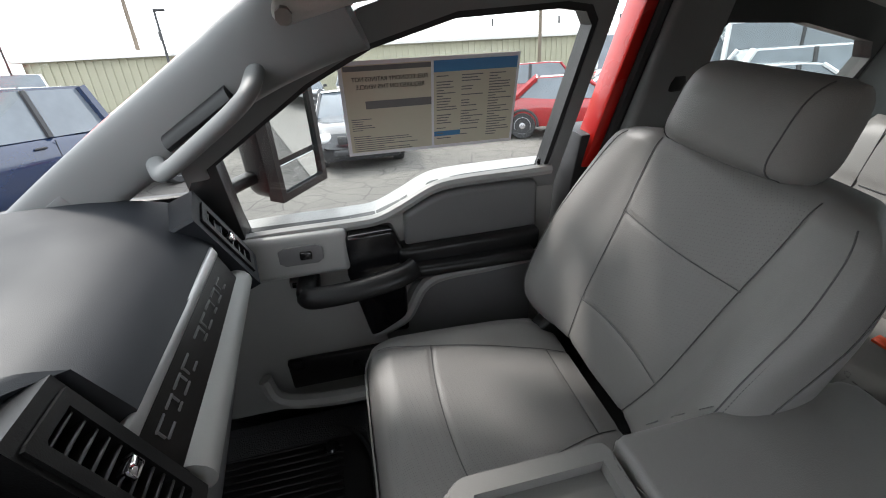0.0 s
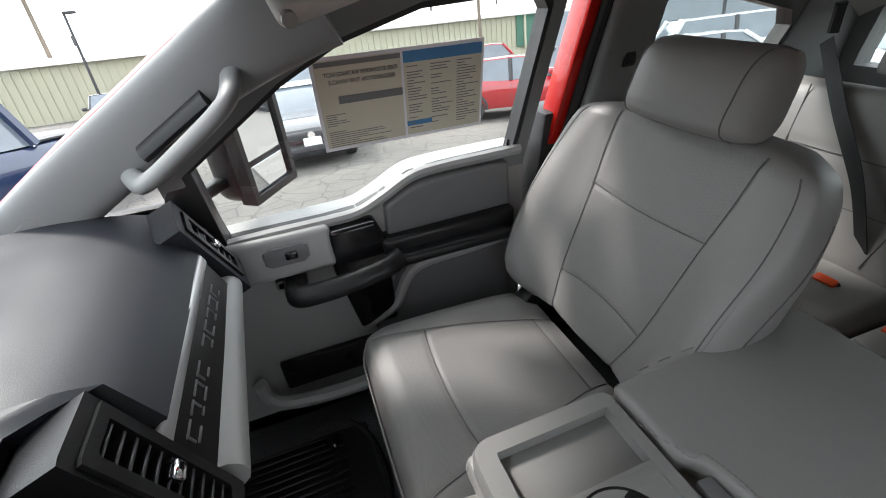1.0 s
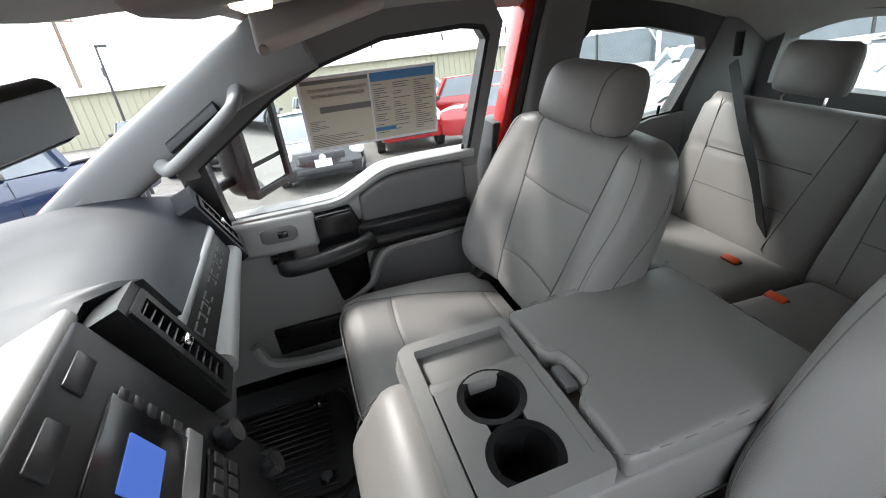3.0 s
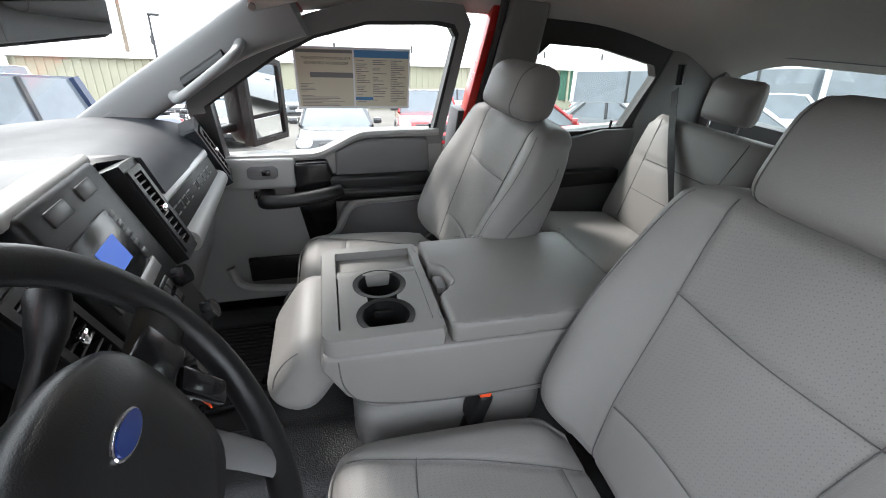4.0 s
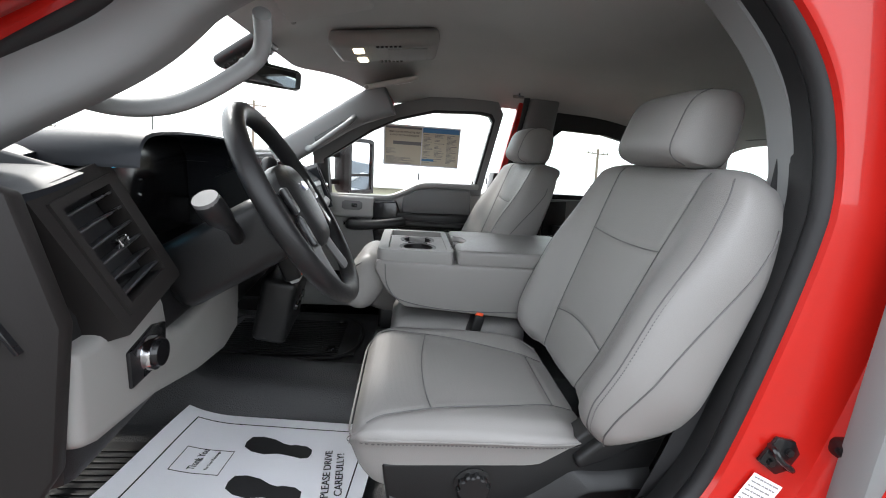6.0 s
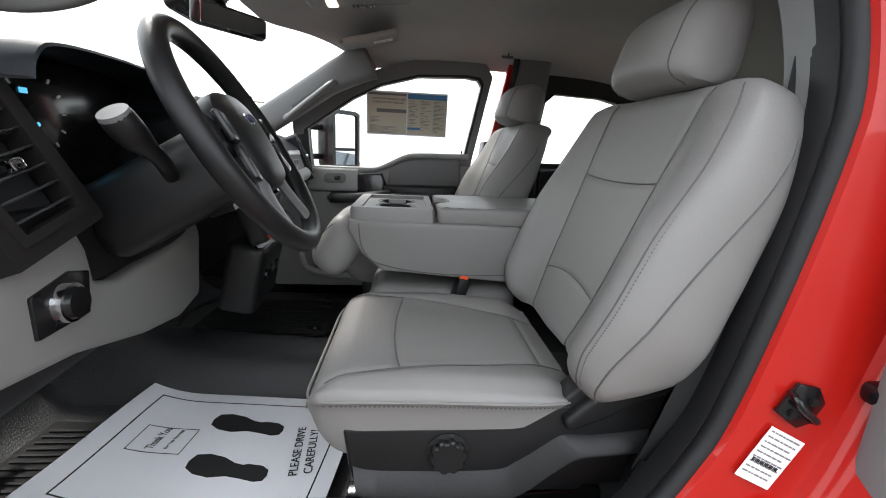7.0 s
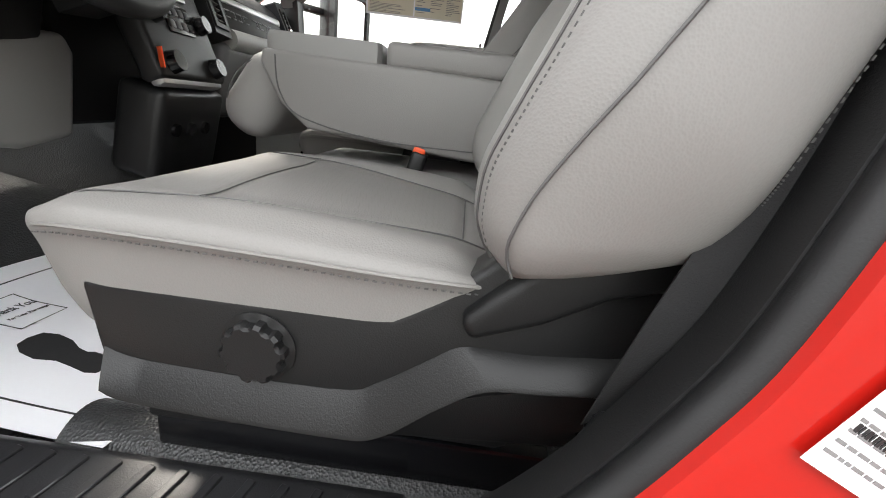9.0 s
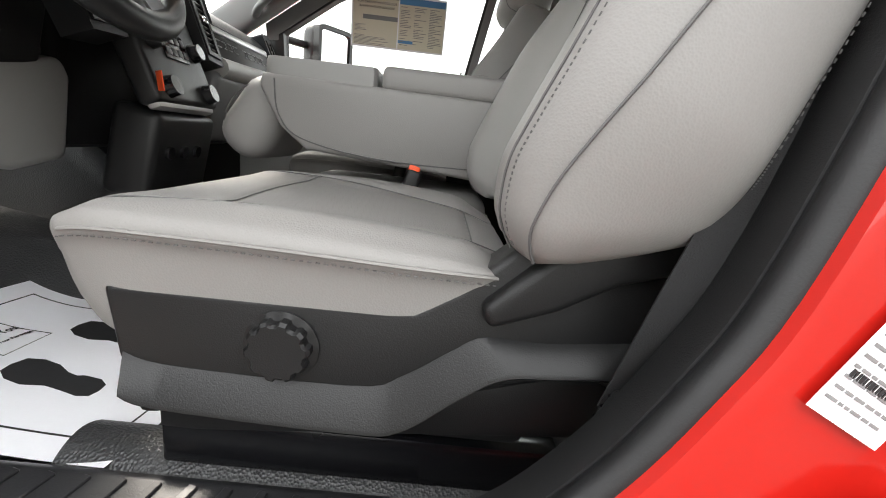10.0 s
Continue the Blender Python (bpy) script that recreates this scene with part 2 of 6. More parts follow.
def lerp(table, v):
    """Smooth monotone value from a short table of (v, value)."""
    xs, ys = zip(*table)
    n = len(xs)
    v = min(max(v, xs[0]), xs[-1])
    k = 0
    while k < n - 2 and v > xs[k + 1]:
        k += 1
    slope = [(ys[i + 1] - ys[i]) / (xs[i + 1] - xs[i]) for i in range(n - 1)]

    def tangent(i):
        if i == 0 or i == n - 1:
            return slope[0] if i == 0 else slope[-1]
        a, b = slope[i - 1], slope[i]
        return 0.0 if a * b <= 0 else 2 * a * b / (a + b)
    h = xs[k + 1] - xs[k]
    t = (v - xs[k]) / h
    return ((1 + 2 * t) * (1 - t) ** 2 * ys[k] + t * (1 - t) ** 2 * h * tangent(k) + t * t * (3 - 2 * t) * ys[k + 1] + t * t * (t - 1) * h * tangent(k + 1))


# ---- seats ----
RECLINE = radians(20)
UP = Vector((math.sin(RECLINE), 0, math.cos(RECLINE)))
FORE = Vector((-math.cos(RECLINE), 0, math.sin(RECLINE)))
BACK_LEN = 0.612


def back_section(v, n=150):
    """The outline of a backrest across, at v of its height: (side, forward)."""
    w = lerp([(0, 0.235), (0.12, 0.254), (0.4, 0.27), (0.66, 0.268), (0.84, 0.255), (0.94, 0.232), (1, 0.18)], v)
    bd = lerp([(0, 0.03), (0.2, 0.062), (0.5, 0.056), (0.75, 0.03), (1, 0.012)], v)
    th = lerp([(0, 0.13), (0.3, 0.118), (0.7, 0.105), (1, 0.085)], v)
    half = [(0, 0.004), (0.3 * w, 0.002), (0.5 * w, 0.004), (0.64 * w, 0.35 * bd), (0.77 * w, 0.86 * bd), (0.87 * w, bd), (0.955 * w, 0.78 * bd), (w, 0.1 * bd), (1.0 * w, -0.45 * th), (0.95 * w, -0.85 * th), (0.8 * w, -th), (0.4 * w, -th)]
    full = half + [(0, -th)] + [(-s, d) for s, d in half[:0:-1]]
    return spline(full, n, closed=True)


def seam_half(v):
    """Half the distance between the two long seams of a backrest."""
    return lerp([(0, 0.095), (0.3, 0.124), (0.64, 0.14), (0.82, 0.15), (1, 0.155)], v)


def back_dip(s, v):
    """How far the cover is drawn in along its seams."""
    dip = 0.0035 * math.exp(-((abs(s) - seam_half(v)) / 0.007) ** 2)
    if abs(s) < seam_half(v):
        h1 = 0.665 + 0.012 * (s / 0.14) ** 2
        h2 = 0.325 - 0.035 * (s / 0.12) ** 2
        for h in (h1, h2):
            dip += 0.003 * math.exp(-((v - h) * BACK_LEN / 0.007) ** 2)
    return dip


def back_point(s, d, v):
    """A place on a backrest: the top and foot turn over in a round."""
    top = max(0.0, (v - 0.9) / 0.1)
    foot = max(0.0, (0.1 - v) / 0.1)
    d = d - 0.035 * top ** 2 - 0.03 * foot ** 2
    rise = v * BACK_LEN + (0.058 + max(0.0, -d) * 0.72) * max(0.0, 1 - v / 0.35) - 0.012 * (abs(s) / 0.2) ** 2 * top
    return UP * rise + FORE * d + Vector((0, s, 0))


def front_at(s, v):
    """The place on the front of a backrest at side s and height v."""
    sec = back_section(v, 600)
    run = [p for p in sec if p[1] > -0.02]
    run.sort(key=lambda p: p[0])
    k = max(1, min(len(run) - 1, sum(1 for p in run if p[0] < s)))
    a, b = run[k - 1], run[k]
    best = a + (b - a) * ((s - a[0]) / max(1e-6, b[0] - a[0]))
    return back_point(best[0], best[1] - 0.55 * back_dip(best[0], v), v) + FORE * 0.0006


def cushion_section(u, n=150):
    """The outline of a seat cushion across, at u from nose (0) to rear (1): (side, up)."""
    w = lerp([(0, 0.195), (0.06, 0.222), (0.2, 0.234), (0.7, 0.234), (0.9, 0.226), (1, 0.19)], u)
    top = lerp([(0, -0.03), (0.05, -0.006), (0.14, 0.008), (0.3, 0.007), (0.6, 0.0), (0.85, -0.01), (1, -0.03)], u)
    bol = lerp([(0, 0.0), (0.2, 0.004), (0.6, 0.012), (0.85, 0.012), (1, 0.0)], u)
    pipe = lerp([(0, -0.024), (0.2, -0.014), (0.9, -0.022), (1, -0.034)], u)
    low = lerp([(0, -0.075), (0.12, -0.125), (0.25, -0.135), (1, -0.135)], u)
    half = [(0, top), (0.3 * w, top), (0.55 * w, top + 0.1 * bol), (0.72 * w, top + 0.8 * bol), (0.84 * w, top + bol), (0.93 * w, top + 0.55 * bol - 0.003), (0.98 * w, 0.5 * (top + pipe) + 0.004), (w, pipe), (0.965 * w, pipe - 0.02), (0.9 * w, low + 0.012), (0.8 * w, low), (0.4 * w, low)]
    full = half + [(0, low)] + [(-s, z) for s, z in half[:0:-1]]
    return spline(full, n, closed=True)


CUSH_LEN = 0.46


def cush_seam(u):
    return lerp([(0, 0.205), (0.3, 0.172), (0.6, 0.145), (0.9, 0.112), (1, 0.105)], u)


def cush_dip(s, u):
    dip = 0.0035 * math.exp(-((abs(s) - cush_seam(u)) / 0.007) ** 2)
    if abs(s) < cush_seam(u):
        for h in (0.30 + 0.03 * (s / 0.17) ** 2, 0.893):
            dip += 0.003 * math.exp(-((u - h) * CUSH_LEN / 0.007) ** 2)
    return dip


def cush_at(s, u):
    sec = cushion_section(u, 600)
    run = [p for p in sec if p[1] > sec[0][1] - 0.03]
    run.sort(key=lambda p: p[0])
    k = max(1, min(len(run) - 1, sum(1 for p in run if p[0] < s)))
    a, b = run[k - 1], run[k]
    best = a + (b - a) * ((s - a[0]) / max(1e-6, b[0] - a[0]))
    return Vector((u * CUSH_LEN, best[0], best[1] - 0.55 * cush_dip(best[0], u) + 0.0006))


def headrest_loops(w, h, t):
    """A rounded pillow: width, height and depth."""
    loops = []
    n = 22
    for i in range(n):
        v = i / (n - 1)
        c = math.sin(math.pi * (0.5 - v)) * -1
        z = h * 0.5 * math.copysign(abs(c) ** 0.8, c)
        k = (1 - abs(c) ** 3.2) ** (1 / 2.4) if abs(c) < 1 else 0
        k = max(k, 0.35 if abs(c) < 1 else 0.3)
        ww = w * (0.93 + 0.07 * (1 - v)) * 0.5
        tt = t * 0.5 * (0.8 + 0.35 * (1 - v))
        loop = []
        for j in range(48):
            a = 2 * math.pi * j / 48
            ca, sa = math.cos(a), math.sin(a)
            y = ww * (0.86 + 0.14 * k) * math.copysign(abs(ca) ** 0.5, ca)
            x = tt * k * math.copysign(abs(sa) ** 0.65, sa) - 0.012 * (y / ww) ** 2 * (1 if sa < 0 else 0) * -1
            loop.append((x + 0.02 * v, y * (1 if k > 0.5 else 0.9 + 0.2 * (k - 0.35)), z))
        loops.append(loop)
    return loops


def front_seat(name, at, out, label):
    """A vinyl bucket seat. at: the fold between cushion and back, at the cushion's height; out: the side of the door (-1 or 1)."""
    seat = thing(name, label, "car seat", "front seats", at=at)
    # backrest
    stations = sorted({0.0, 0.004, 0.012, 0.03, 0.05, 0.08} | {round(0.08 + 0.84 * i / 110, 4) for i in range(111)} | {0.94, 0.955, 0.97, 0.98, 0.988, 0.994, 1.0})
    loops = []
    for v in stations:
        k = 1.0
        if v > 0.95:
            k = math.sqrt(max(0.0, 1 - ((v - 0.95) / 0.05) ** 2)) * 0.85 + 0.15
        if v < 0.05:
            k = math.sqrt(max(0.0, 1 - ((0.05 - v) / 0.05) ** 2)) * 0.7 + 0.3
        sec = back_section(v)
        mid = -0.05
        loops.append([back_point(s * (0.9 + 0.1 * k), mid + (d - back_dip(s, v) * (1 if d > -0.03 else 0) - mid) * k, v) for s, d in sec])
    back = part("backrest", loft(loops), VINYL, seat, "grey vinyl backrest with perforated centre")
    second(back, PERF, lambda c: c.dot(FORE) > -0.03 and 0.33 < c.dot(UP) / BACK_LEN < 0.93 and abs(c.y) < seam_half(c.dot(UP) / BACK_LEN) - 0.003)
    for side in (-1, 1):
        part("seam", tube([front_at(side * seam_half(v), v) for v in np.linspace(0.06, 0.95, 46)], 0.0010, 5), SEAM, back, "dark sewn seam")
    part("seam", tube([front_at(s, 0.665 + 0.012 * (s / 0.14) ** 2) for s in np.linspace(-0.145, 0.145, 16)], 0.0010, 5), SEAM, back, "dark sewn seam")
    part("seam", tube([front_at(s, 0.325 - 0.035 * (s / 0.12) ** 2) for s in np.linspace(-0.12, 0.12, 16)], 0.0010, 5), SEAM, back, "dark sewn seam")
    # side seam along the bolster's edge, with its row of stitches
    for side in (-1, 1):
        line, line2 = [], []
        for v in np.linspace(0.03, 0.93, 60):
            sec = back_section(v, 150)
            p = sec[34] if side > 0 else sec[150 - 34]
            q = sec[45] if side > 0 else sec[150 - 45]
            line.append(back_point(p[0] + side * 0.0006, p[1], v))
            t = (v - 0.03) / 0.9
            fall = min(1.0, (t / 0.85)) ** 2
            at_ = 41 + 11 * fall
            i0 = int(at_)
            if side > 0:
                r = sec[i0] + (sec[i0 + 1] - sec[i0]) * (at_ - i0)
            else:
                r = sec[150 - i0] + (sec[149 - i0] - sec[150 - i0]) * (at_ - i0)
            if v < 0.84:
                line2.append(back_point(r[0] + side * 0.0008, r[1], v))
        rear = []
        for v in np.linspace(0.05, 0.8, 50):
            sec = back_section(v, 150)
            q = sec[58] if side > 0 else sec[150 - 58]
            rear.append(back_point(q[0] + side * 0.0012, q[1], v))
        fine = spline(rear, 300)
        tagged(part("stitching", join(*[tube([Vector(fine[i]), Vector(fine[i + 1]), Vector(fine[i + 2])], 0.0009, 4) for i in range(2, 294, 4)]), SEAM, back), "row of dark stitches", kind="stuff")
        part("seam", tube(line, 0.0012, 5), SEAM, back, "bolster edge seam")
        part("piping", tube(line2, 0.0013, 5), SEAM, back, "dark piping down the side panel")
        off = Vector((0, side * 0.0055, 0)) - FORE * 0.004
        fine = spline(line, 360)
        dashes = join(*[tube([Vector(fine[i]) + off, Vector(fine[i + 1]) + off, Vector(fine[i + 2]) + off], 0.0009, 4) for i in range(4, 350, 4)])
        tagged(part("stitching", dashes, SEAM, back), "row of dark stitches", kind="stuff")
    # the door side's bolster is the broader one
    for ob in [back] + list(back.children):
        for v in ob.data.vertices:
            over = v.co.y * out - 0.145
            if over > 0:
                v.co.y += out * over * 0.33
    # headrest on its two posts
    head_at = UP * (BACK_LEN + 0.046) + FORE * 0.02
    head = part("headrest", loft(headrest_loops(0.268, 0.15, 0.15)), VINYL, seat, "grey vinyl headrest")
    head.matrix_basis = Matrix.Translation(head_at) @ pose(0, 0, 0, 0, 9, 0)
    for side in (-1, 1):
        pts = []
        for loop in headrest_loops(0.268, 0.15, 0.15):
            face = sorted((p for p in loop if p[0] < 0.005), key=lambda p: p[1])
            if face and face[0][1] < -0.1 and face[-1][1] > 0.1:
                for a, b in zip(face, face[1:]):
                    if a[1] <= side * 0.1 < b[1]:
                        f_ = (side * 0.1 - a[1]) / (b[1] - a[1])
                        pts.append(tuple(a[j] + (b[j] - a[j]) * f_ - (0.0006 if j == 0 else 0) for j in range(3)))
                        break
        part("seam", tube(pts, 0.0012, 5), SEAM, head, "dark sewn seam")
        part("post", tube([head_at + Vector((0.01, side * 0.07, -0.07)), UP * (BACK_LEN - 0.04) + FORE * -0.045 + Vector((0, side * 0.07, 0))], 0.006, 10), CHROME, seat, "chrome headrest post")
    # cushion
    stations = sorted({0.0, 0.003, 0.008, 0.016, 0.03, 0.045} | {round(0.06 + 0.9 * i / 95, 4) for i in range(96)} | {0.975, 0.985, 0.993, 1.0})
    loops = []
    for u in stations:
        k = 1.0
        if u < 0.05:
            k = math.sqrt(max(0.0, 1 - ((0.05 - u) / 0.05) ** 2)) * 0.75 + 0.25
        sec = cushion_section(u)
        mid = -0.065
        loops.append([(u * CUSH_LEN, s * (0.93 + 0.07 * k), mid + (z - cush_dip(s, u) * (1 if z > -0.045 else 0) - mid) * k) for s, z in sec])
    cushion = part("cushion", loft(loops), VINYL, seat, "grey vinyl seat cushion with perforated centre")
    second(cushion, PERF, lambda c: c.z > -0.075 and 0.06 < c.x / CUSH_LEN < 0.89 and abs(c.y) < cush_seam(c.x / CUSH_LEN) - 0.003)
    shift = Vector((-CUSH_LEN + 0.035, 0, 0.06))
    cushion.location = shift
    for side in (-1, 1):
        part("seam", tube([cush_at(side * cush_seam(u), u) for u in np.linspace(0.07, 0.985, 40)], 0.0010, 5), SEAM, cushion, "dark sewn seam")
    for h, b in ((0.30, 0.03), (0.893, 0.0)):
        e = cush_seam(h)
        part("seam", tube([cush_at(s, h + b * (s / 0.17) ** 2) for s in np.linspace(-e, e, 16)], 0.0010, 5), SEAM, cushion, "dark sewn seam")
    rim = []
    for u in list(np.linspace(0.96, 0.12, 24)):
        sec = cushion_section(u, 150)
        p = max(sec, key=lambda q: q[0])
        rim.append((u * CUSH_LEN, p[0] + 0.001, p[1]))
    rim += [(0.03, 0.221, -0.020), (0.010, 0.20, -0.028), (-0.001, 0.165, -0.036), (-0.003, 0.09, -0.04), (-0.003, 0.0, -0.04)]
    rim = [tuple(p) for p in spline(rim + [(x, -y, z) for x, y, z in rim[-2::-1]], 140)]
    part("piping", tube(rim, 0.0022, 6), VINYL, cushion, "grey piping round the cushion's edge")
    fine = spline([(x, y * 1.001, z - 0.007) for x, y, z in rim], 520)
    tagged(part("stitching", join(*[tube([fine[i], fine[i + 1], fine[i + 2]], 0.0009, 4) for i in range(2, 516, 4)]), SEAM, cushion), "row of dark stitches", kind="stuff")
    # plastic side shield with knob and recliner lever
    y0 = out * 0.203
    outline = [(-0.362, -0.008), (-0.2, -0.006), (-0.07, -0.003), (-0.03, 0.022), (0.02, 0.068), (0.08, 0.103), (0.13, 0.118), (0.165, 0.115), (0.178, 0.085), (0.16, 0.01), (0.14, -0.045), (0.03, -0.075), (-0.05, -0.1), (-0.09, -0.115), (-0.28, -0.137), (-0.335, -0.145), (-0.352, -0.08)]
    shield = part("side_shield", prism(outline, "y", min(y0 - out * 0.03, y0 + out * 0.018), max(y0 - out * 0.03, y0 + out * 0.018), 0.008, 3), BLACK, seat, "black grained plastic side shield")
    # its lower edge swells outwards under a slanting shoulder
    crest = spline([(-0.345, -0.076), (-0.30, -0.086), (-0.12, -0.088), (-0.075, -0.072), (-0.03, -0.040), (0.0, -0.022), (0.06, -0.022), (0.145, -0.012)], 30)
    foot = spline([(-0.338, -0.106), (-0.30, -0.116), (-0.12, -0.122), (-0.07, -0.114), (-0.02, -0.074), (0.02, -0.048), (0.07, -0.042), (0.145, -0.034)], 30)
    loops = []
    for (xa, za), (xb, zb) in zip(crest, foot):
        loops.append([(xa, y0 + out * 0.006, za + 0.004), (xa, y0 + out * 0.0185, za), (xb, y0 + out * 0.038, zb), (xb, y0 + out * 0.039, zb - 0.005), (xb, y0 + out * 0.030, zb - 0.012), (xb, y0 + out * 0.006, zb - 0.012)])
    part("lower_band", loft(loops), BLACK, shield, "raised black lower edge of the shield")
    lever = [(-0.01, 0.012), (0.0, -0.008), (0.06, 0.016), (0.11, 0.046), (0.155, 0.06), (0.18, 0.085), (0.168, 0.116), (0.12, 0.118), (0.06, 0.08)]
    part("recline_lever", prism(lever, "y", min(y0, y0 + out * 0.036), max(y0, y0 + out * 0.036), 0.009, 3), BLACK, seat, "black plastic recliner lever")
    knob_at = (-0.192, y0 + out * 0.018, -0.052)
    loops = []
    for r, d in ((0.035, 0.0), (0.036, 0.003), (0.031, 0.005), (0.031, 0.015), (0.028, 0.018)):
        loops.append([(math.cos(a) * r * (1 - (0.11 if d > 0.004 and (j // 3) % 2 else 0.0)), out * d, math.sin(a) * r * (1 - (0.11 if d > 0.004 and (j // 3) % 2 else 0.0))) for j, a in enumerate(np.linspace(0, 2 * math.pi, 60, endpoint=False))])
    kn = part("adjuster_knob", loft(loops), BLACK, seat, "round fluted black adjuster knob")
    kn.location = knob_at
    base = [(-0.335, -0.11), (-0.1, -0.10), (0.10, -0.06), (0.145, -0.08), (0.13, -0.145), (-0.29, -0.182), (-0.335, -0.182)]
    part("seat_riser", prism(base, "y", min(y0 - out * 0.012, y0 - out * 0.04), max(y0 - out * 0.012, y0 - out * 0.04), 0.004), BLACK, seat, "black seat riser")
    part("seat_frame", box((0.42, 0.38, 0.10), (-0.14, 0, -0.12), 0.02), BLACK, seat)
    for side in (-1, 1):
        part("seat_track", box((0.50, 0.04, 0.08), (-0.12, side * 0.12, -0.25), 0.006), BLACK_SMOOTH, seat, "black steel seat track")
    return seat


front_seat("driver_seat", (0.412, -0.447, 1.113), -1, "grey vinyl driver's bucket seat with dark seams")
mate = front_seat("passenger_seat", (0.335, 0.392, 1.138), 1, "grey vinyl passenger bucket seat with dark seams")
mate.scale = (1, 1, 0.925)


# ---- folding centre seat used as a console ----
def centre_console():
    c = thing("centre_console", "grey vinyl fold-down centre console with two cup holders", "console", at=(0.05, -0.018, -0.026))
    part("lower_cushion", box((0.42, 0.27, 0.13), (0.2, 0, 1.13), 0.045, 5), VINYL, c, "grey vinyl centre seat cushion")
    part("front_roll", box((0.115, 0.28, 0.18), (-0.088, 0.0, 1.30), 0.053, 6, (0, 34, 0)), VINYL, c, "grey vinyl padded nose of the console")
    for sy in (-1, 1):
        part("seam", tube([(-0.088 + 0.056 * math.cos(a) * math.cos(radians(34)) + 0.076 * math.sin(a) * math.sin(radians(34)), sy * 0.118, 1.315 - 0.056 * math.cos(a) * math.sin(radians(34)) - 0.015 + 0.076 * math.sin(a) * math.cos(radians(34))) for a in np.linspace(0.4 * math.pi, 1.6 * math.pi, 24)], 0.0014, 5), SEAM, c, "dark sewn seam")
    body = [(-0.055, 1.385), (-0.06, 1.36), (-0.02, 1.29), (0.03, 1.25), (0.36, 1.225), (0.5, 1.24), (0.53, 1.3), (0.52, 1.375)]
    notched = body + [(0.15, 1.382), (0.15, 1.33), (-0.015, 1.33), (-0.015, 1.384)]
    part("padded_body", prism(notched, "y", -0.162, 0.162, 0.006, 2), VINYL, c, "grey vinyl body of the folded backrest")
    for lo, hi in ((-0.17, -0.148), (0.148, 0.17)):
        part("side_panel", prism(body, "y", lo, hi, 0.0085, 3), VINYL, c, "grey vinyl side of the folded backrest")
    # moulded tray with a shallow bin and two joined cup wells
    x0, x1, y0, y1, zt = -0.055, 0.163, -0.166, 0.166, 1.416
    cr = 0.022
    outer = around([(x0 + cr, y0), (x1 - 0.008, y0), (x1, y0 + 0.008), (x1, y1 - 0.008), (x1 - 0.008, y1), (x0 + cr, y1), (x0 + 0.006, y1 - 0.006), (x0, y1 - cr), (x0, y0 + cr), (x0 + 0.006, y0 + 0.006)], 96)
    inner = around([(x0 + 0.03, y0 + 0.03), (x1 - 0.02, y0 + 0.03), (x1 - 0.02, y1 - 0.026), (x0 + 0.03, y1 - 0.026)], 96)
    tray = part("tray", loft([[(x, y, zt - 0.043) for x, y in outer], [(x, y, zt - 0.008) for x, y in outer], [(0.054 + (x - 0.054) * 0.975, y * 0.985, zt) for x, y in outer], [(x, y, zt) for x, y in inner], [(x, y, zt - 0.03) for x, y in inner]], caps=False), TRAY, c, "grey moulded plastic tray")
    part("tray_divider", box((0.17, 0.022, 0.03), (0.06, 0.047, zt - 0.016), 0.004), TRAY, tray)
    part("bin_floor", box((0.172, 0.09, 0.006), (0.06, 0.1, zt - 0.022), 0.002), TRAY, tray, "shallow grey bin")
    for cy in (0.002, -0.103):
        ring_o = [(0.0605 + 0.054 * math.cos(a), cy + 0.053 * math.sin(a)) for a in np.linspace(0, 2 * math.pi, 40, endpoint=False)]
        ring_i = [(0.0605 + 0.043 * math.cos(a), cy + 0.043 * math.sin(a)) for a in np.linspace(0, 2 * math.pi, 40, endpoint=False)]
        cup = loft([[(x, y, zt - 0.004) for x, y in ring_o], [(x, y, zt - 0.0005) for x, y in ring_o], [(x, y, zt - 0.002) for x, y in ring_i], [(0.0605 + (x - 0.0605) * 0.86, cy + (y - cy) * 0.86, zt - 0.075) for x, y in ring_i]], caps=False)
        bottom = [cup.verts.new((0.0605 + 0.037 * math.cos(a), cy + 0.037 * math.sin(a), zt - 0.075)) for a in np.linspace(0, 2 * math.pi, 40, endpoint=False)]
        cup.faces.new(bottom)
        part("cup_holder", cup, BLACK, c, "deep black rubber-lined cup well")
    plates = []
    for sx in (-1, 1):
        arc = [(0.0605 + sx * 0.052 * math.cos(a), 0.002 + 0.051 * math.sin(a)) for a in np.linspace(math.pi / 2, -math.pi / 3.2, 16)]
        arc += [(0.0605 + sx * 0.052 * math.cos(a), -0.103 + 0.051 * math.sin(a)) for a in np.linspace(math.pi / 3.2, -math.pi / 2, 16)]
        outl = [(0.0605, 0.06)] + arc + [(0.0605, -0.155), (0.0605 + sx * 0.082, -0.155), (0.0605 + sx * 0.082, 0.06)]
        plates.append(prism(outl, "z", zt - 0.012, zt - 0.0015))
    for plate in plates:
        part("cup_deck", plate, TRAY, tray, "grey deck round the cup wells")
    part("cup_bridge", box((0.04, 0.036, 0.05), (0.0605, -0.05, zt - 0.045), 0.004), BLACK, c, "black web between the cup wells")
    # padded lid, with a notch for its latch
    lid = [(0.172, 0.166), (0.172, 0.05), (0.195, 0.035), (0.205, -0.02), (0.195, -0.04), (0.172, -0.06), (0.172, -0.166), (0.535, -0.168), (0.555, -0.15), (0.555, 0.15), (0.535, 0.166)]
    part("lid", prism(lid, "z", 1.375, 1.422, 0.012, 4), VINYL, c, "padded grey vinyl armrest lid")
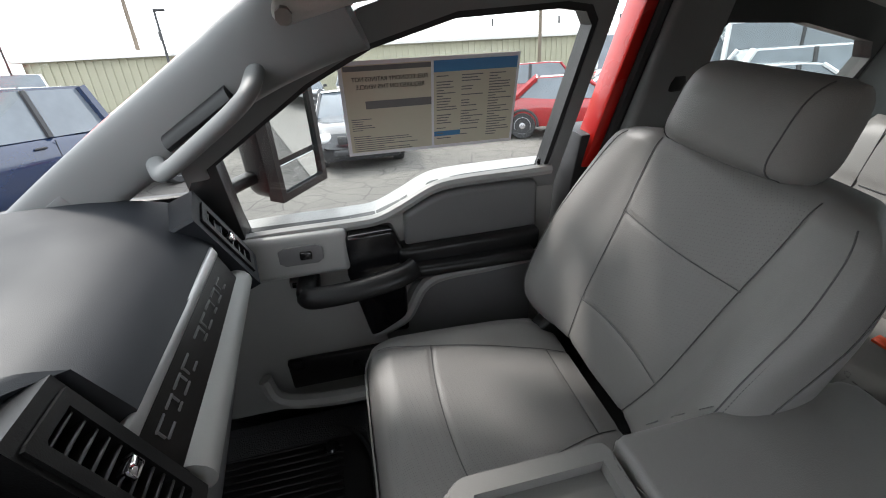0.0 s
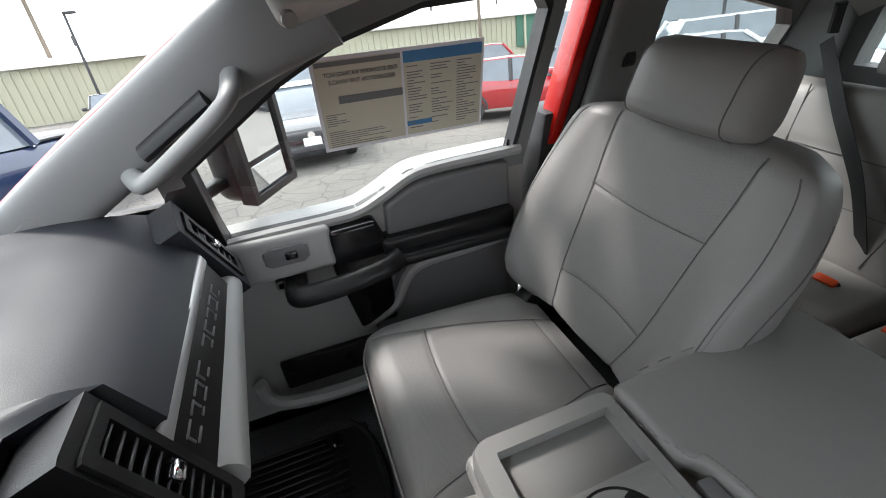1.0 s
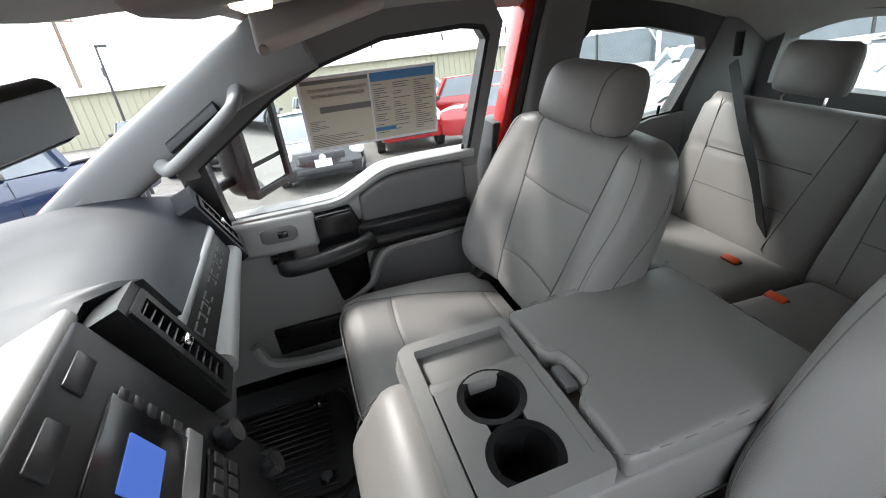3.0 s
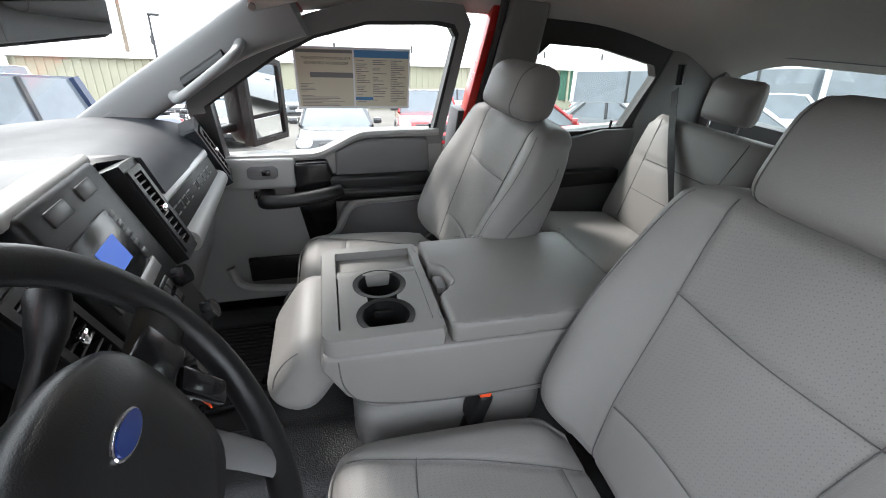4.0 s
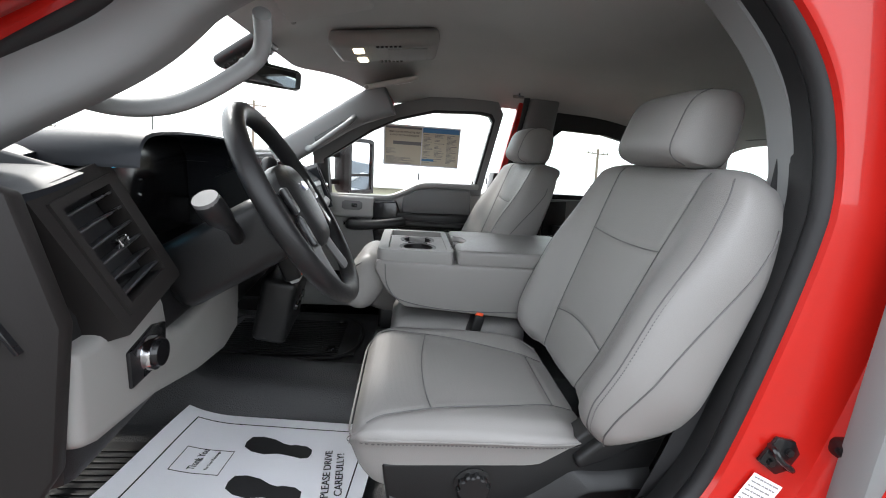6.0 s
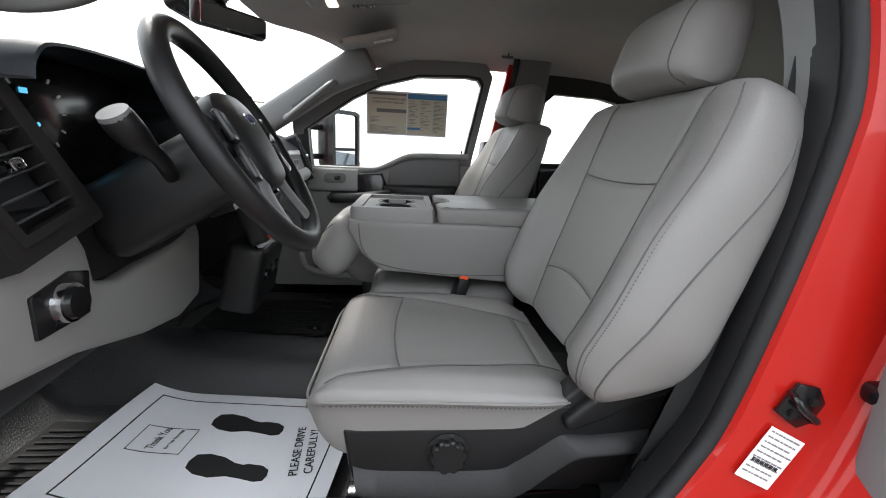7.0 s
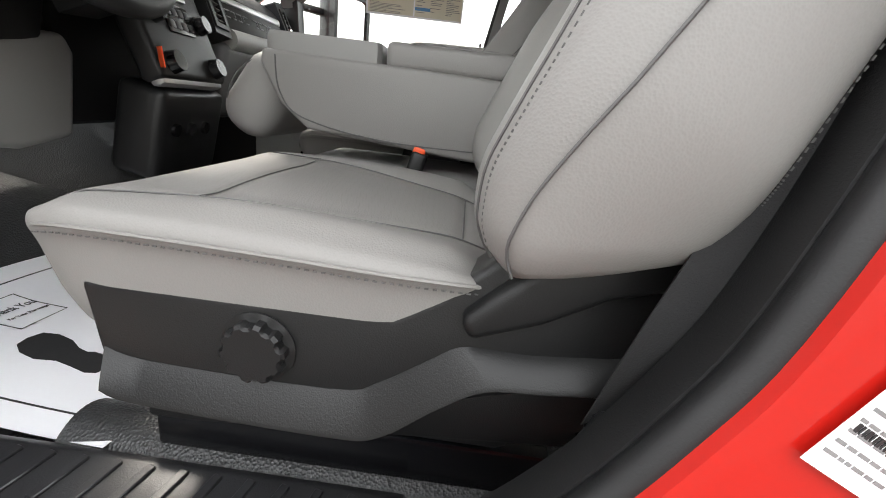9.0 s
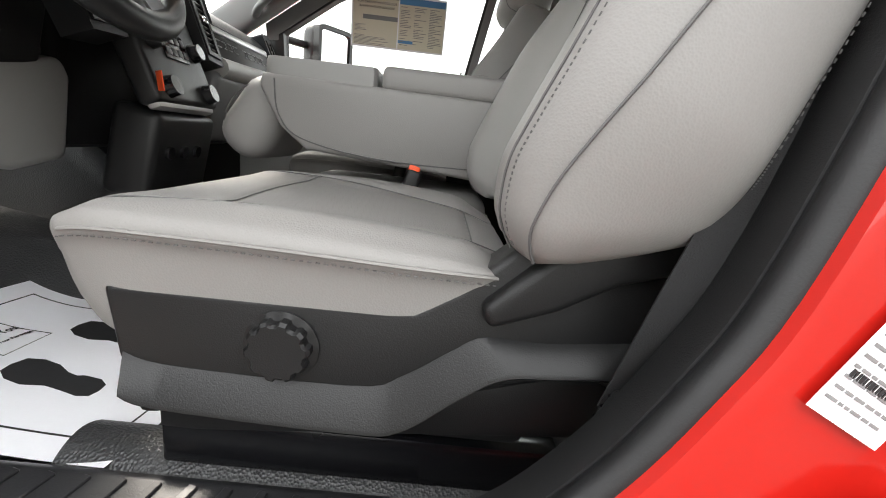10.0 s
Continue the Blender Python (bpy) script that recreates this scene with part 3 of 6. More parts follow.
    part("latch", box((0.022, 0.05, 0.016), (0.186, -0.004, 1.402), 0.004), GREY_DARK, c, "grey plastic latch")
    edge = [(x + 0.008 * (1 if x < 0.3 else -1), y * 0.965, 1.4225) for x, y in lid]
    fine = spline(edge, 400, True)
    tagged(part("stitching", join(*[tube([fine[i], fine[i + 1], fine[i + 2]], 0.0008, 4) for i in range(0, 396, 4)]), THREAD, c), "pale stitched edge", kind="stuff")
    for sy in (-1, 1):
        pts = [(-0.03, sy * 0.171, 1.375), (-0.02, sy * 0.1715, 1.31), (0.03, sy * 0.1715, 1.268), (0.2, sy * 0.1715, 1.245), (0.5, sy * 0.1715, 1.25)]
        part("seam", tube(spline(pts, 30), 0.0014, 5), SEAM, c, "dark sewn seam")
    return c


centre_console()


def buckle(at, turn, label):
    b = thing("seatbelt_buckle", label, "seat belt buckle", "buckles", at=at)
    b.rotation_euler = [radians(a) for a in turn]
    part("housing", box((0.032, 0.055, 0.085), (0, 0, -0.04), 0.008, 3), BLACK, b, "black plastic housing")
    part("release_button", box((0.024, 0.048, 0.018), (-0.003, 0, 0.003), 0.004), ORANGE, b, "orange-red release button")
    part("stalk", box((0.02, 0.035, 0.10), (0, 0, -0.12), 0.006), BLACK, b)
    return b


buckle((0.30, -0.165, 1.205), (0, 14, 4), "black buckle with orange release beside the driver's seat")
buckle((0.25, 0.165, 1.225), (0, 14, 0), "black buckle with orange release beside the passenger seat")


# ---- rear bench ----
bench = thing("rear_bench", "grey vinyl rear bench with three headrests and dark seams", "rear bench", at=(1.13, 0, 1.145))


def rear_place(yc, w):
    s = bench
    before = set(bpy.data.objects)
    n = 40
    loops = []
    for i, v in enumerate(np.linspace(0, 1, 30)):
        k = (1 - abs(2 * v - 1) ** 8) ** 0.35
        k = max(k, 0.3)
        dip = 0.004 * math.exp(-((v - 0.62) / 0.012) ** 2) + 0.004 * math.exp(-((v - 0.36) / 0.012) ** 2)
        loop = []
        for j in range(n):
            a = 2 * math.pi * j / n
            ca, sa = math.cos(a), math.sin(a)
            y = (w / 2 - 0.012 * (v > 0.9)) * math.copysign(abs(ca) ** 0.35, ca)
            d = 0.065 * k * math.copysign(abs(sa) ** 0.6, sa) + (0.016 * (abs(y) / (w / 2)) ** 4 - dip if sa > 0 else 0)
            loop.append(Vector((0.05, y, 0)) + Vector((math.sin(0.33), 0, math.cos(0.33))) * (v * 0.46) + Vector((-math.cos(0.33), 0, math.sin(0.33))) * d)
        loops.append(loop)
    b = part("backrest", loft(loops), VINYL, s, "grey vinyl rear backrest")
    for h in (0.62, 0.36):
        part("seam", tube([Vector((0.05, y, 0)) + Vector((math.sin(0.33), 0, math.cos(0.33))) * (h * 0.46) + Vector((-math.cos(0.33), 0, math.sin(0.33))) * 0.064 for y in np.linspace(-w * 0.3, w * 0.3, 8)], 0.0018, 5), SEAM, b, "dark sewn seam")
    for side in (-1, 1):
        part("seam", tube([Vector((0.05, side * w * (0.36 - 0.1 * (1 - v)), 0)) + Vector((math.sin(0.33), 0, math.cos(0.33))) * (v * 0.46) + Vector((-math.cos(0.33), 0, math.sin(0.33))) * 0.0655 for v in np.linspace(0.1, 0.95, 12)], 0.0018, 5), SEAM, b, "dark sewn seam")
    part("cushion", box((0.44, w - 0.008, 0.15), (-0.12, 0, -0.02), 0.045, 5, (0, 4, 0)), VINYL, s, "grey vinyl rear cushion")
    part("piping", tube([(-0.335, y, 0.035) for y in np.linspace(-w / 2 + 0.03, w / 2 - 0.03, 6)], 0.002, 5), SEAM, s, "dark piping along the front edge")
    head = part("headrest", loft(headrest_loops(0.21 if w > 0.4 else 0.19, 0.14, 0.09)), VINYL, s, "grey vinyl headrest")
    hz = 0.46 * math.cos(0.33)
    head.location = (0.05 + 0.46 * math.sin(0.33) + 0.01, 0, hz + (0.095 if w > 0.4 else 0.05))
    for side in (-1, 1):
        part("post", tube([(0.21, side * 0.06, hz - 0.02), (0.22, side * 0.06, hz + 0.06)], 0.006, 8), CHROME, s, "chrome headrest post")
    for ob in set(bpy.data.objects) - before:
        if ob.parent == bench:
            ob.location.y += yc


rear_place(0.44, 0.54)
rear_place(0.0, 0.34)
rear_place(-0.44, 0.54)
buckle((1.03, 0.3, 1.20), (0, -20, 0), "black rear buckle with orange release on the bench")
buckle((0.97, 0.12, 1.20), (0, -20, 0), "black rear buckle with orange release on the bench")


# ---- cab: floor, roof lining, sides ----
def sheet(func, us, vs):
    bm = bmesh.new()
    rows = [[bm.verts.new(func(u, v)) for v in vs] for u in us]
    for a, b in zip(rows, rows[1:]):
        for i in range(len(vs) - 1):
            bm.faces.new((a[i], a[i + 1], b[i + 1], b[i]))
    return bm


def thick(bm, depth):
    """Gives a sheet some depth, away from its normals."""
    bmesh.ops.recalc_face_normals(bm, faces=bm.faces)
    bmesh.ops.solidify(bm, geom=bm.faces[:], thickness=depth)
    return bm


def floor_at(x, y):
    hump = lerp([(0, 1), (0.07, 0.95), (0.17, 0.0), (2, 0)], abs(y - 0.01)) * lerp([(-1.2, 0.26), (-0.62, 0.15), (-0.3, 0.12), (0.2, 0.09), (0.9, 0.05), (2, 0.03)], x)
    toe = 0.30 * lerp([(-1.15, 1), (-0.9, 0.35), (-0.72, 0), (2, 0)], x)
    edge = 0.02 * lerp([(0, 0), (0.62, 0), (0.70, 1), (2, 1)], abs(y))
    return (x, y, 0.80 + max(hump, toe) + edge)


tagged(part("floor", thick(sheet(floor_at, np.linspace(-1.15, 1.6, 90), np.linspace(-0.78, 0.83, 70)), 0.03), FLOORV), "black grained vinyl cab floor with centre hump", "floor", kind="structure")


def lining_at(x, y):
    z = lerp([(-0.36, 1.955), (-0.15, 1.99), (0.3, 2.025), (0.9, 2.01), (1.35, 1.93), (1.6, 1.81)], x)
    z -= 0.11 * max(0.0, (abs(y) - 0.42) / 0.34) ** 2.2
    return (x, y, z)


tagged(part("ceiling", thick(sheet(lambda u, y: lining_at(1.6 - (1.96 - 0.31 * max(0.0, (y - 0.30) / 0.45) ** 1.5) * u, y), np.linspace(0, 1, 60), np.linspace(-0.735, 0.755, 50)), 0.025), CLOTH), "grey-beige woven headliner curving down to the rails", "ceiling", kind="structure")
roof = part("roof_skin", thick(sheet(lambda u, y: (1.66 - (2.02 - 0.34 * (max(0.0, y) / 0.78) ** 2) * u, y, lining_at(1.66 - 2.02 * u, 0)[2] + 0.055 - 0.05 * (abs(y) / 0.76) ** 4), np.linspace(0, 1, 30), np.linspace(-0.76, 0.78, 30)), 0.012), RED)
tagged(roof, "bright red painted cab roof", "roof", kind="structure")

# rear wall with its wide window
outer = around([(-0.84, 0.75), (0.86, 0.75), (0.80, 1.85), (0.72, 1.93), (-0.70, 1.93), (-0.78, 1.85)], 80)
inner = around([(-0.68, 1.585), (0.70, 1.585), (0.68, 1.79), (0.66, 1.81), (-0.64, 1.81), (-0.66, 1.79)], 80)
tagged(part("wall_rear", ring_plate(outer, inner, "x", 1.54, 1.62), PILLAR), "dark grey rear cab wall", "wall", kind="structure")
back_pane = part("window_rear", box((0.005, 1.40, 0.27), (1.585, 0.01, 1.69)), TINT)
tagged(back_pane, "wide clear rear window of the cab", "window", kind="structure")
part("wall_front", box((0.04, 1.7, 0.85), (-1.16, 0, 1.12)), BLACK)
tagged(bpy.data.objects["wall_front"], "black firewall under the dash", "wall", kind="structure")

BELT = [(-0.66, 1.495), (-0.42, 1.512), (-0.20, 1.515), (-0.11, 1.52), (-0.04, 1.545), (0.05, 1.583), (0.14, 1.592), (0.28, 1.594)]
GLASS_LEAN = 0.13


def lean(y, z):
    """The side windows tip inwards above the belt line."""
    return y - GLASS_LEAN * max(0.0, z - 1.5) * (1 if y > 0 else -1)


def leaned(bm):
    for v in bm.verts:
        v.co.y = lean(v.co.y, v.co.z)
    return bm


def passenger_door():
    d = thing("door_1", "grey and black passenger door panel with armrest", "door", kind="structure", at=(0.084, -0.05, -0.085))
    d.scale = (0.88, 1, 1)
    low = [(0.40, 1.594), (0.40, 0.93), (0.25, 0.86), (-0.5, 0.86), (-0.66, 0.95)]
    belt = [(float(a), float(b)) for a, b in spline(BELT, 30)]
    part("panel", prism(belt + low, "y", 0.815, 0.93, 0.006), GREY, d, "grey moulded door panel")
    part("skin", prism([(a, b - 0.035) for a, b in belt] + low[1:], "y", 0.935, 0.99, 0.0), RED, d, "red painted outer skin")
    # padded upper, recessed between belt and armrest
    upper = [(float(a), float(b) - 0.012) for a, b in spline(BELT[4:], 14)] + [(0.335, 1.58), (0.345, 1.455), (-0.045, 1.45)]
    part("upper_pad", prism(upper, "y", 0.79, 0.83, 0.012, 3), GREY_DARK, d, "soft mid-grey upper panel")
    part("belt_ledge", tube([(a, 0.812, b + 0.004) for a, b in spline(BELT, 40)] + [(0.38, 0.812, 1.60)], 0.014, 8), GREY, d, "rounded ledge under the window")
    block = [(-0.2, 1.505), (-0.075, 1.51), (-0.05, 1.45), (-0.055, 1.20), (-0.17, 1.20), (-0.21, 1.4)]
    part("black_surround", prism(block, "y", 0.775, 0.83, 0.01, 3), BLACK_SMOOTH, d, "glossy black surround behind the pull")
    strip = [(-0.07, 1.455), (0.345, 1.462), (0.345, 1.405), (0.30, 1.37), (-0.06, 1.36)]
    part("arm_strip", prism(strip, "y", 0.765, 0.83, 0.014, 3), BLACK, d, "black armrest strip")
    part("armrest", box((0.36, 0.07, 0.03), (0.14, 0.765, 1.405), 0.012, 3), BLACK, d, "black soft armrest top")
    grip = [(-0.325, 0.742, 1.392), (-0.30, 0.722, 1.392), (-0.2, 0.716, 1.398), (-0.08, 0.722, 1.412), (-0.03, 0.745, 1.418)]
    part("pull_handle", tube(spline(grip, 24), 0.026, 12, flat=0.75), BLACK, d, "black moulded pull handle")
    part("pull_cap", box((0.06, 0.10, 0.045), (-0.315, 0.775, 1.39), 0.016, 3), BLACK, d)
    # switch panel ahead of the pull
    plate = part("switch_panel", box((0.27, 0.05, 0.105), (-0.33, 0.80, 1.468), 0.016, 4, (-10, 0, 0)), GREY, d, "pale grey switch panel")
    bezel = [(-0.055, -0.014), (-0.04, -0.022), (0.04, -0.022), (0.055, -0.012), (0.055, 0.014), (0.04, 0.022), (-0.04, 0.022), (-0.055, 0.014)]
    sw = part("window_switch", prism(bezel, "z", 0.0, 0.006, 0.002), GREY_DARK, d, "grey bezel of the window switch")
    sw.matrix_basis = pose(-0.315, 0.7745, 1.478, 80, 0, 0)
    part("rocker", box((0.03, 0.018, 0.010), (0.012, 0, 0.008), 0.003), BLACK_SMOOTH, sw, "black window rocker")
    lk = part("lock_switch", box((0.045, 0.02, 0.022), (-0.345, 0.808, 1.385), 0.004), GREY_DARK, d, "small lock switch")
    part("rocker", box((0.03, 0.008, 0.012), (-0.345, 0.796, 1.385), 0.002), BLACK_SMOOTH, lk)
    lower = [(-0.02, 1.34), (0.34, 1.36), (0.36, 1.02), (0.1, 1.05), (-0.13, 1.16)]
    part("lower_pad", prism(lower, "y", 0.79, 0.83, 0.014, 3), GREY_DARK, d, "grey lower panel")
    sweep = [(-0.16, 0.79, 1.2), (-0.06, 0.785, 1.24), (0.02, 0.785, 1.345), (0.2, 0.787, 1.36), (0.345, 0.787, 1.37)]
    part("rib", tube(spline(sweep, 24), 0.016, 8), GREY, d, "curved grey rib")
    # the pocket isn't hollow; a black slab gives the shade inside its mouth
    part("pocket", box((0.55, 0.02, 0.10), (-0.16, 0.806, 1.09), 0.008), BLACK, d, "black slab standing in for the shaded mouth of the map pocket")
    part("pocket_lip", tube(spline([(-0.5, 0.775, 1.12), (-0.45, 0.76, 1.04), (-0.2, 0.755, 1.02), (0.1, 0.76, 1.06), (0.3, 0.775, 1.1)], 24), 0.02, 8), GREY, d, "grey lip of the map pocket")
    part("lock_knob", tube([(0.345, 0.818, 1.59), (0.345, 0.815, 1.628)], [0.006, 0.0045], 8), BLACK_SMOOTH, d, "black lock knob")
    # frame round the pane
    hole = [(-0.44, 1.515), (-0.2, 1.515), (-0.11, 1.52), (-0.04, 1.545), (0.05, 1.585), (0.14, 1.594), (0.355, 1.598), (0.42, 1.91), (0.40, 1.935), (0.34, 1.942), (0.10, 1.933), (-0.08, 1.89), (-0.22, 1.83), (-0.46, 1.69)]
    out_ = [(-0.52, 1.47), (-0.2, 1.475), (-0.11, 1.48), (-0.02, 1.505), (0.07, 1.545), (0.16, 1.555), (0.395, 1.555), (0.475, 1.95), (0.44, 2.0), (0.34, 2.01), (0.08, 2.0), (-0.1, 1.955), (-0.25, 1.885), (-0.53, 1.72)]
    seal = [(0.02 + (x - 0.02) * 1.035, 1.74 + (z - 1.74) * 1.06) for x, z in hole]
    part("window_seal", leaned(ring_plate(seal, hole, "y", 0.825, 0.87)), RUBBER, d, "thin black window seal")
    part("window_frame", leaned(ring_plate(out_, seal, "y", 0.822, 0.866)), PILLAR, d, "grey window frame")
    pane = part("pane", leaned(prism([(x * 1.01, z) for x, z in hole], "y", 0.843, 0.848)), PANE, d, "clear side window", smooth=False)
    pane.visible_shadow = False
    tri = [(-0.60, 1.50), (-0.44, 1.515), (-0.455, 1.70), (-0.50, 1.705)]
    part("mirror_sail", prism(tri, "y", 0.80, 0.86, 0.004), BLACK, d, "black triangle behind the mirror")
    return d


passenger_door()


def rear_door(side):
    y = 1 if side > 0 else -1
    d = thing("door_2" if side > 0 else "door_3", "grey and black rear door panel", "door", kind="structure", at=(0.0, -0.03, -0.085))

    def slab(outline, a, b, bev=0.0):
        return prism([(0.74 + (u - 0.65) * 0.93, w) for u, w in outline], "y", min(a * y, b * y), max(a * y, b * y), bev)
    part("panel", slab([(0.66, 1.56), (0.9, 1.565), (1.05, 1.595), (1.22, 1.6), (1.22, 0.9), (0.68, 0.9)], 0.80, 0.93, 0.008), GREY_DARK, d, "grey rear door panel")
    part("skin", slab([(0.64, 1.55), (1.3, 1.59), (1.3, 0.86), (0.64, 0.86)], 0.935, 0.99), RED, d, "red painted outer skin")
    part("arm_strip", slab([(0.72, 1.43), (1.15, 1.44), (1.15, 1.38), (0.72, 1.36)], 0.755, 0.82, 0.012), BLACK, d, "black armrest strip")
    part("black_surround", slab([(0.68, 1.55), (0.8, 1.56), (0.82, 1.2), (0.68, 1.2)], 0.785, 0.83, 0.01), BLACK, d, "black panel ahead of the armrest")
    hole = [(0.64, 1.585), (0.95, 1.588), (1.05, 1.60), (1.15, 1.605), (1.235, 1.80), (1.21, 1.84), (0.95, 1.892), (0.72, 1.90), (0.675, 1.86)]
    out_ = [(0.58, 1.54), (0.95, 1.545), (1.06, 1.555), (1.19, 1.555), (1.31, 1.83), (1.27, 1.93), (0.96, 1.985), (0.70, 1.99), (0.62, 1.94)]
    wide = lambda o: [(0.74 + (u - 0.65) * 0.93, w) for u, w in o]
    part("window_frame", leaned(ring_plate(wide(out_), wide(hole), "y", 0.825 * y, 0.87 * y)), RUBBER, d, "black window frame")
    pane = part("pane", leaned(slab(hole, 0.843, 0.848)), TINT, d, "clear rear side window", smooth=False)
    pane.visible_shadow = False
    part("lock_knob", tube([(1.15, 0.815 * y, 1.59), (1.15, 0.812 * y, 1.632)], 0.005, 8), BLACK_SMOOTH, d, "black lock knob")
    return d


rear_door(1)
ps = part("wall_sill", box((2.7, 0.2, 0.10), (0.25, 0.865, 0.835), 0.02, 2), BLACK)
tagged(ps, "black sill under the passenger doors", "sill", kind="structure")

# pillars of the passenger side
b1 = thing("b_pillar", "grey plastic B pillar trim with belt guide", "pillar trim", kind="structure", at=(0.095, -0.04, -0.04))
part("red_edge", leaned(prism([(0.405, 1.55), (0.44, 1.55), (0.51, 1.97), (0.475, 1.97)], "y", 0.80, 0.87, 0.004)), RED, b1, "strip of red body beside the door")
part("upper_trim", leaned(prism([(0.45, 1.46), (0.62, 1.46), (0.66, 1.99), (0.515, 1.99)], "y", 0.765, 0.86, 0.02, 3)), PILLAR, b1, "grey upper pillar trim")
part("seal", leaned(tube([(0.44, 0.80, 1.0), (0.44, 0.80, 1.5), (0.50, 0.79, 1.9), (0.50, 0.77, 1.98)], 0.014, 8)), RUBBER, b1, "black door seal")
part("lower_trim", prism([(0.38, 0.80), (0.70, 0.80), (0.66, 1.47), (0.43, 1.47)], "y", 0.775, 0.9, 0.02, 3), BLACK, b1, "black lower pillar trim")
part("door_gap", prism([(0.35, 1.15), (0.47, 1.15), (0.51, 1.63), (0.395, 1.63)], "y", 0.80, 0.92, 0.006), RUBBER, b1, "black rubber closing the door gap")
part("belt_guide", box((0.05, 0.03, 0.09), (0.57, 0.745, 1.77), 0.012, 3), BLACK, b1, "black shoulder belt guide")
c1 = thing("c_pillar", "dark grey C pillar trim", "pillar trim", kind="structure", at=(0.06, -0.02, -0.03))
for s in (-1, 1):
    yy = 0.80 if s > 0 else -0.86
    part("trim", leaned(prism([(1.2, 0.9), (1.5, 0.9), (1.5, 1.92), (1.28, 1.92), (1.19, 1.58)], "y", yy, yy + 0.06 * (1 if s > 0 else 1), 0.015)), PILLAR, c1)

# windscreen and its pillars
ws = sheet(lambda u, v: (-1.12 + 0.78 * u, v * (0.80 - 0.13 * u), 1.47 + 0.52 * u - 0.10 * (1 - u) * 0 + 0.04 * (1 - v * v)), np.linspace(0, 1, 10), np.linspace(-1, 1, 18))
for v in ws.verts:
    v.co.x += 0.13 * (v.co.y / 0.8) ** 2
pane = part("window_front", thick(ws, 0.005), PANE)
tagged(pane, "clear raked windscreen", "window", kind="structure")
pane.visible_shadow = False


def a_pillar(s):
    p = thing("a_pillar", "grey plastic windscreen pillar with grab handle", "pillar trim", "windscreen pillars", at=(0.02, -0.02, -0.05) if s > 0 else (0.07, 0.0, 0.02))
    spine = [(-0.92, 0.80, 1.40), (-0.57, 0.745, 1.638), (-0.38, 0.712, 1.757), (-0.20, 0.668, 1.866), (-0.05, 0.64, 1.935)]
    if s < 0:
        spine = spine[:3] + [(-0.27, 0.735, 1.838), (-0.2, 0.75, 1.885)]
    pts = [Vector((x, y * s, z)) for x, y, z in spline(spine, 30)]
    loops = []
    for i, q in enumerate(pts):
        t = (pts[min(i + 1, 29)] - pts[max(i - 1, 0)]).normalized()
        inn = Vector((0, -s, 0))
        inn = (inn - t * inn.dot(t)).normalized()
        other = t.cross(inn)
        w = 0.058 if i < 20 else 0.058 + 0.002 * (i - 20)
        loops.append([q + other * (w * math.copysign(abs(math.cos(a)) ** 0.6, math.cos(a))) + inn * (0.036 * math.copysign(abs(math.sin(a)) ** 0.6, math.sin(a))) for a in np.linspace(0, 2 * math.pi, 28, endpoint=False)])
    part("trim", loft(loops), PILLAR, p, "grey pillar cover")
    if s < 0:
        low = [(-0.49, 0.70, 1.69), (-0.455, 0.672, 1.676), (-0.40, 0.66, 1.67), (-0.33, 0.66, 1.682), (-0.26, 0.66, 1.72), (-0.215, 0.665, 1.757), (-0.20, 0.70, 1.80)]
        part("grab_handle", tube([(x, -y, z) for x, y, z in spline(low, 36)], 0.017, 14, flat=0.7), PILLAR, p, "moulded grey grab handle")
        part("outer_skin", tube([(x - 0.03, -y - 0.11, z + 0.06) for x, y, z in spline(spine, 20)], 0.055, 12), RED, p, "red outer pillar")
        return p
    grab = [(-0.415, 0.71, 1.70), (-0.385, 0.645, 1.697), (-0.355, 0.61, 1.712), (-0.29, 0.585, 1.757), (-0.23, 0.57, 1.80), (-0.205, 0.585, 1.824), (-0.20, 0.67, 1.85)]
    part("grab_handle", tube([(x, y, z) for x, y, z in spline(grab, 36)], 0.018, 14, flat=0.7), PILLAR, p, "moulded grey grab handle")
    # no hollow here: a solid black bar paints the shade between handle and pillar
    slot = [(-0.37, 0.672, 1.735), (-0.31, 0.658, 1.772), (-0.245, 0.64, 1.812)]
    part("handle_recess", tube([(x, y, z) for x, y, z in spline(slot, 12)], 0.017, 10, flat=0.6), BLACK, p, "black bar standing in for the shade behind the handle")
    part("tweeter_grille", box((0.07, 0.008, 0.045), (-0.60, 0.712 * s, 1.615), 0.004, 2, (0, -33, 0)), GREY_DARK, p, "small speaker grille")
    part("outer_skin", tube([(x, y + 0.075, z + 0.02) for x, y, z in spline(spine, 20)], 0.05, 10), RED, p, "red outer pillar")
    return p


a_pillar(1)
a_pillar(-1)

# ---- driver's doorway: red body side with its seal ----
DOORWAY = [(-0.80, 1.44), (-0.50, 1.655), (-0.32, 1.77), (-0.12, 1.905), (0.08, 1.965), (0.28, 1.96), (0.41, 1.905), (0.49, 1.84), (0.553, 1.765), (0.59, 1.68), (0.604, 1.555), (0.58, 1.37), (0.532, 1.15), (0.492, 1.055), (0.435, 0.965), (0.355, 0.888), (0.22, 0.83), (-0.05, 0.805), (-0.50, 0.80), (-0.70, 0.83), (-0.83, 0.98), (-0.88, 1.25)]
WAY = [np.array(p) for p in spline(DOORWAY, 120, True)]


def grown(d):
    out = []
    for i in range(120):
        t = WAY[(i + 1) % 120] - WAY[i - 1]
        t = t / np.linalg.norm(t)
        out.append(WAY[i] + np.array([-t[1], t[0]]) * d)
    return out


def way_y(z):
    """The body side tips inwards above the belt."""
    return -0.10 * max(0.0, z - 1.55) * -1.3


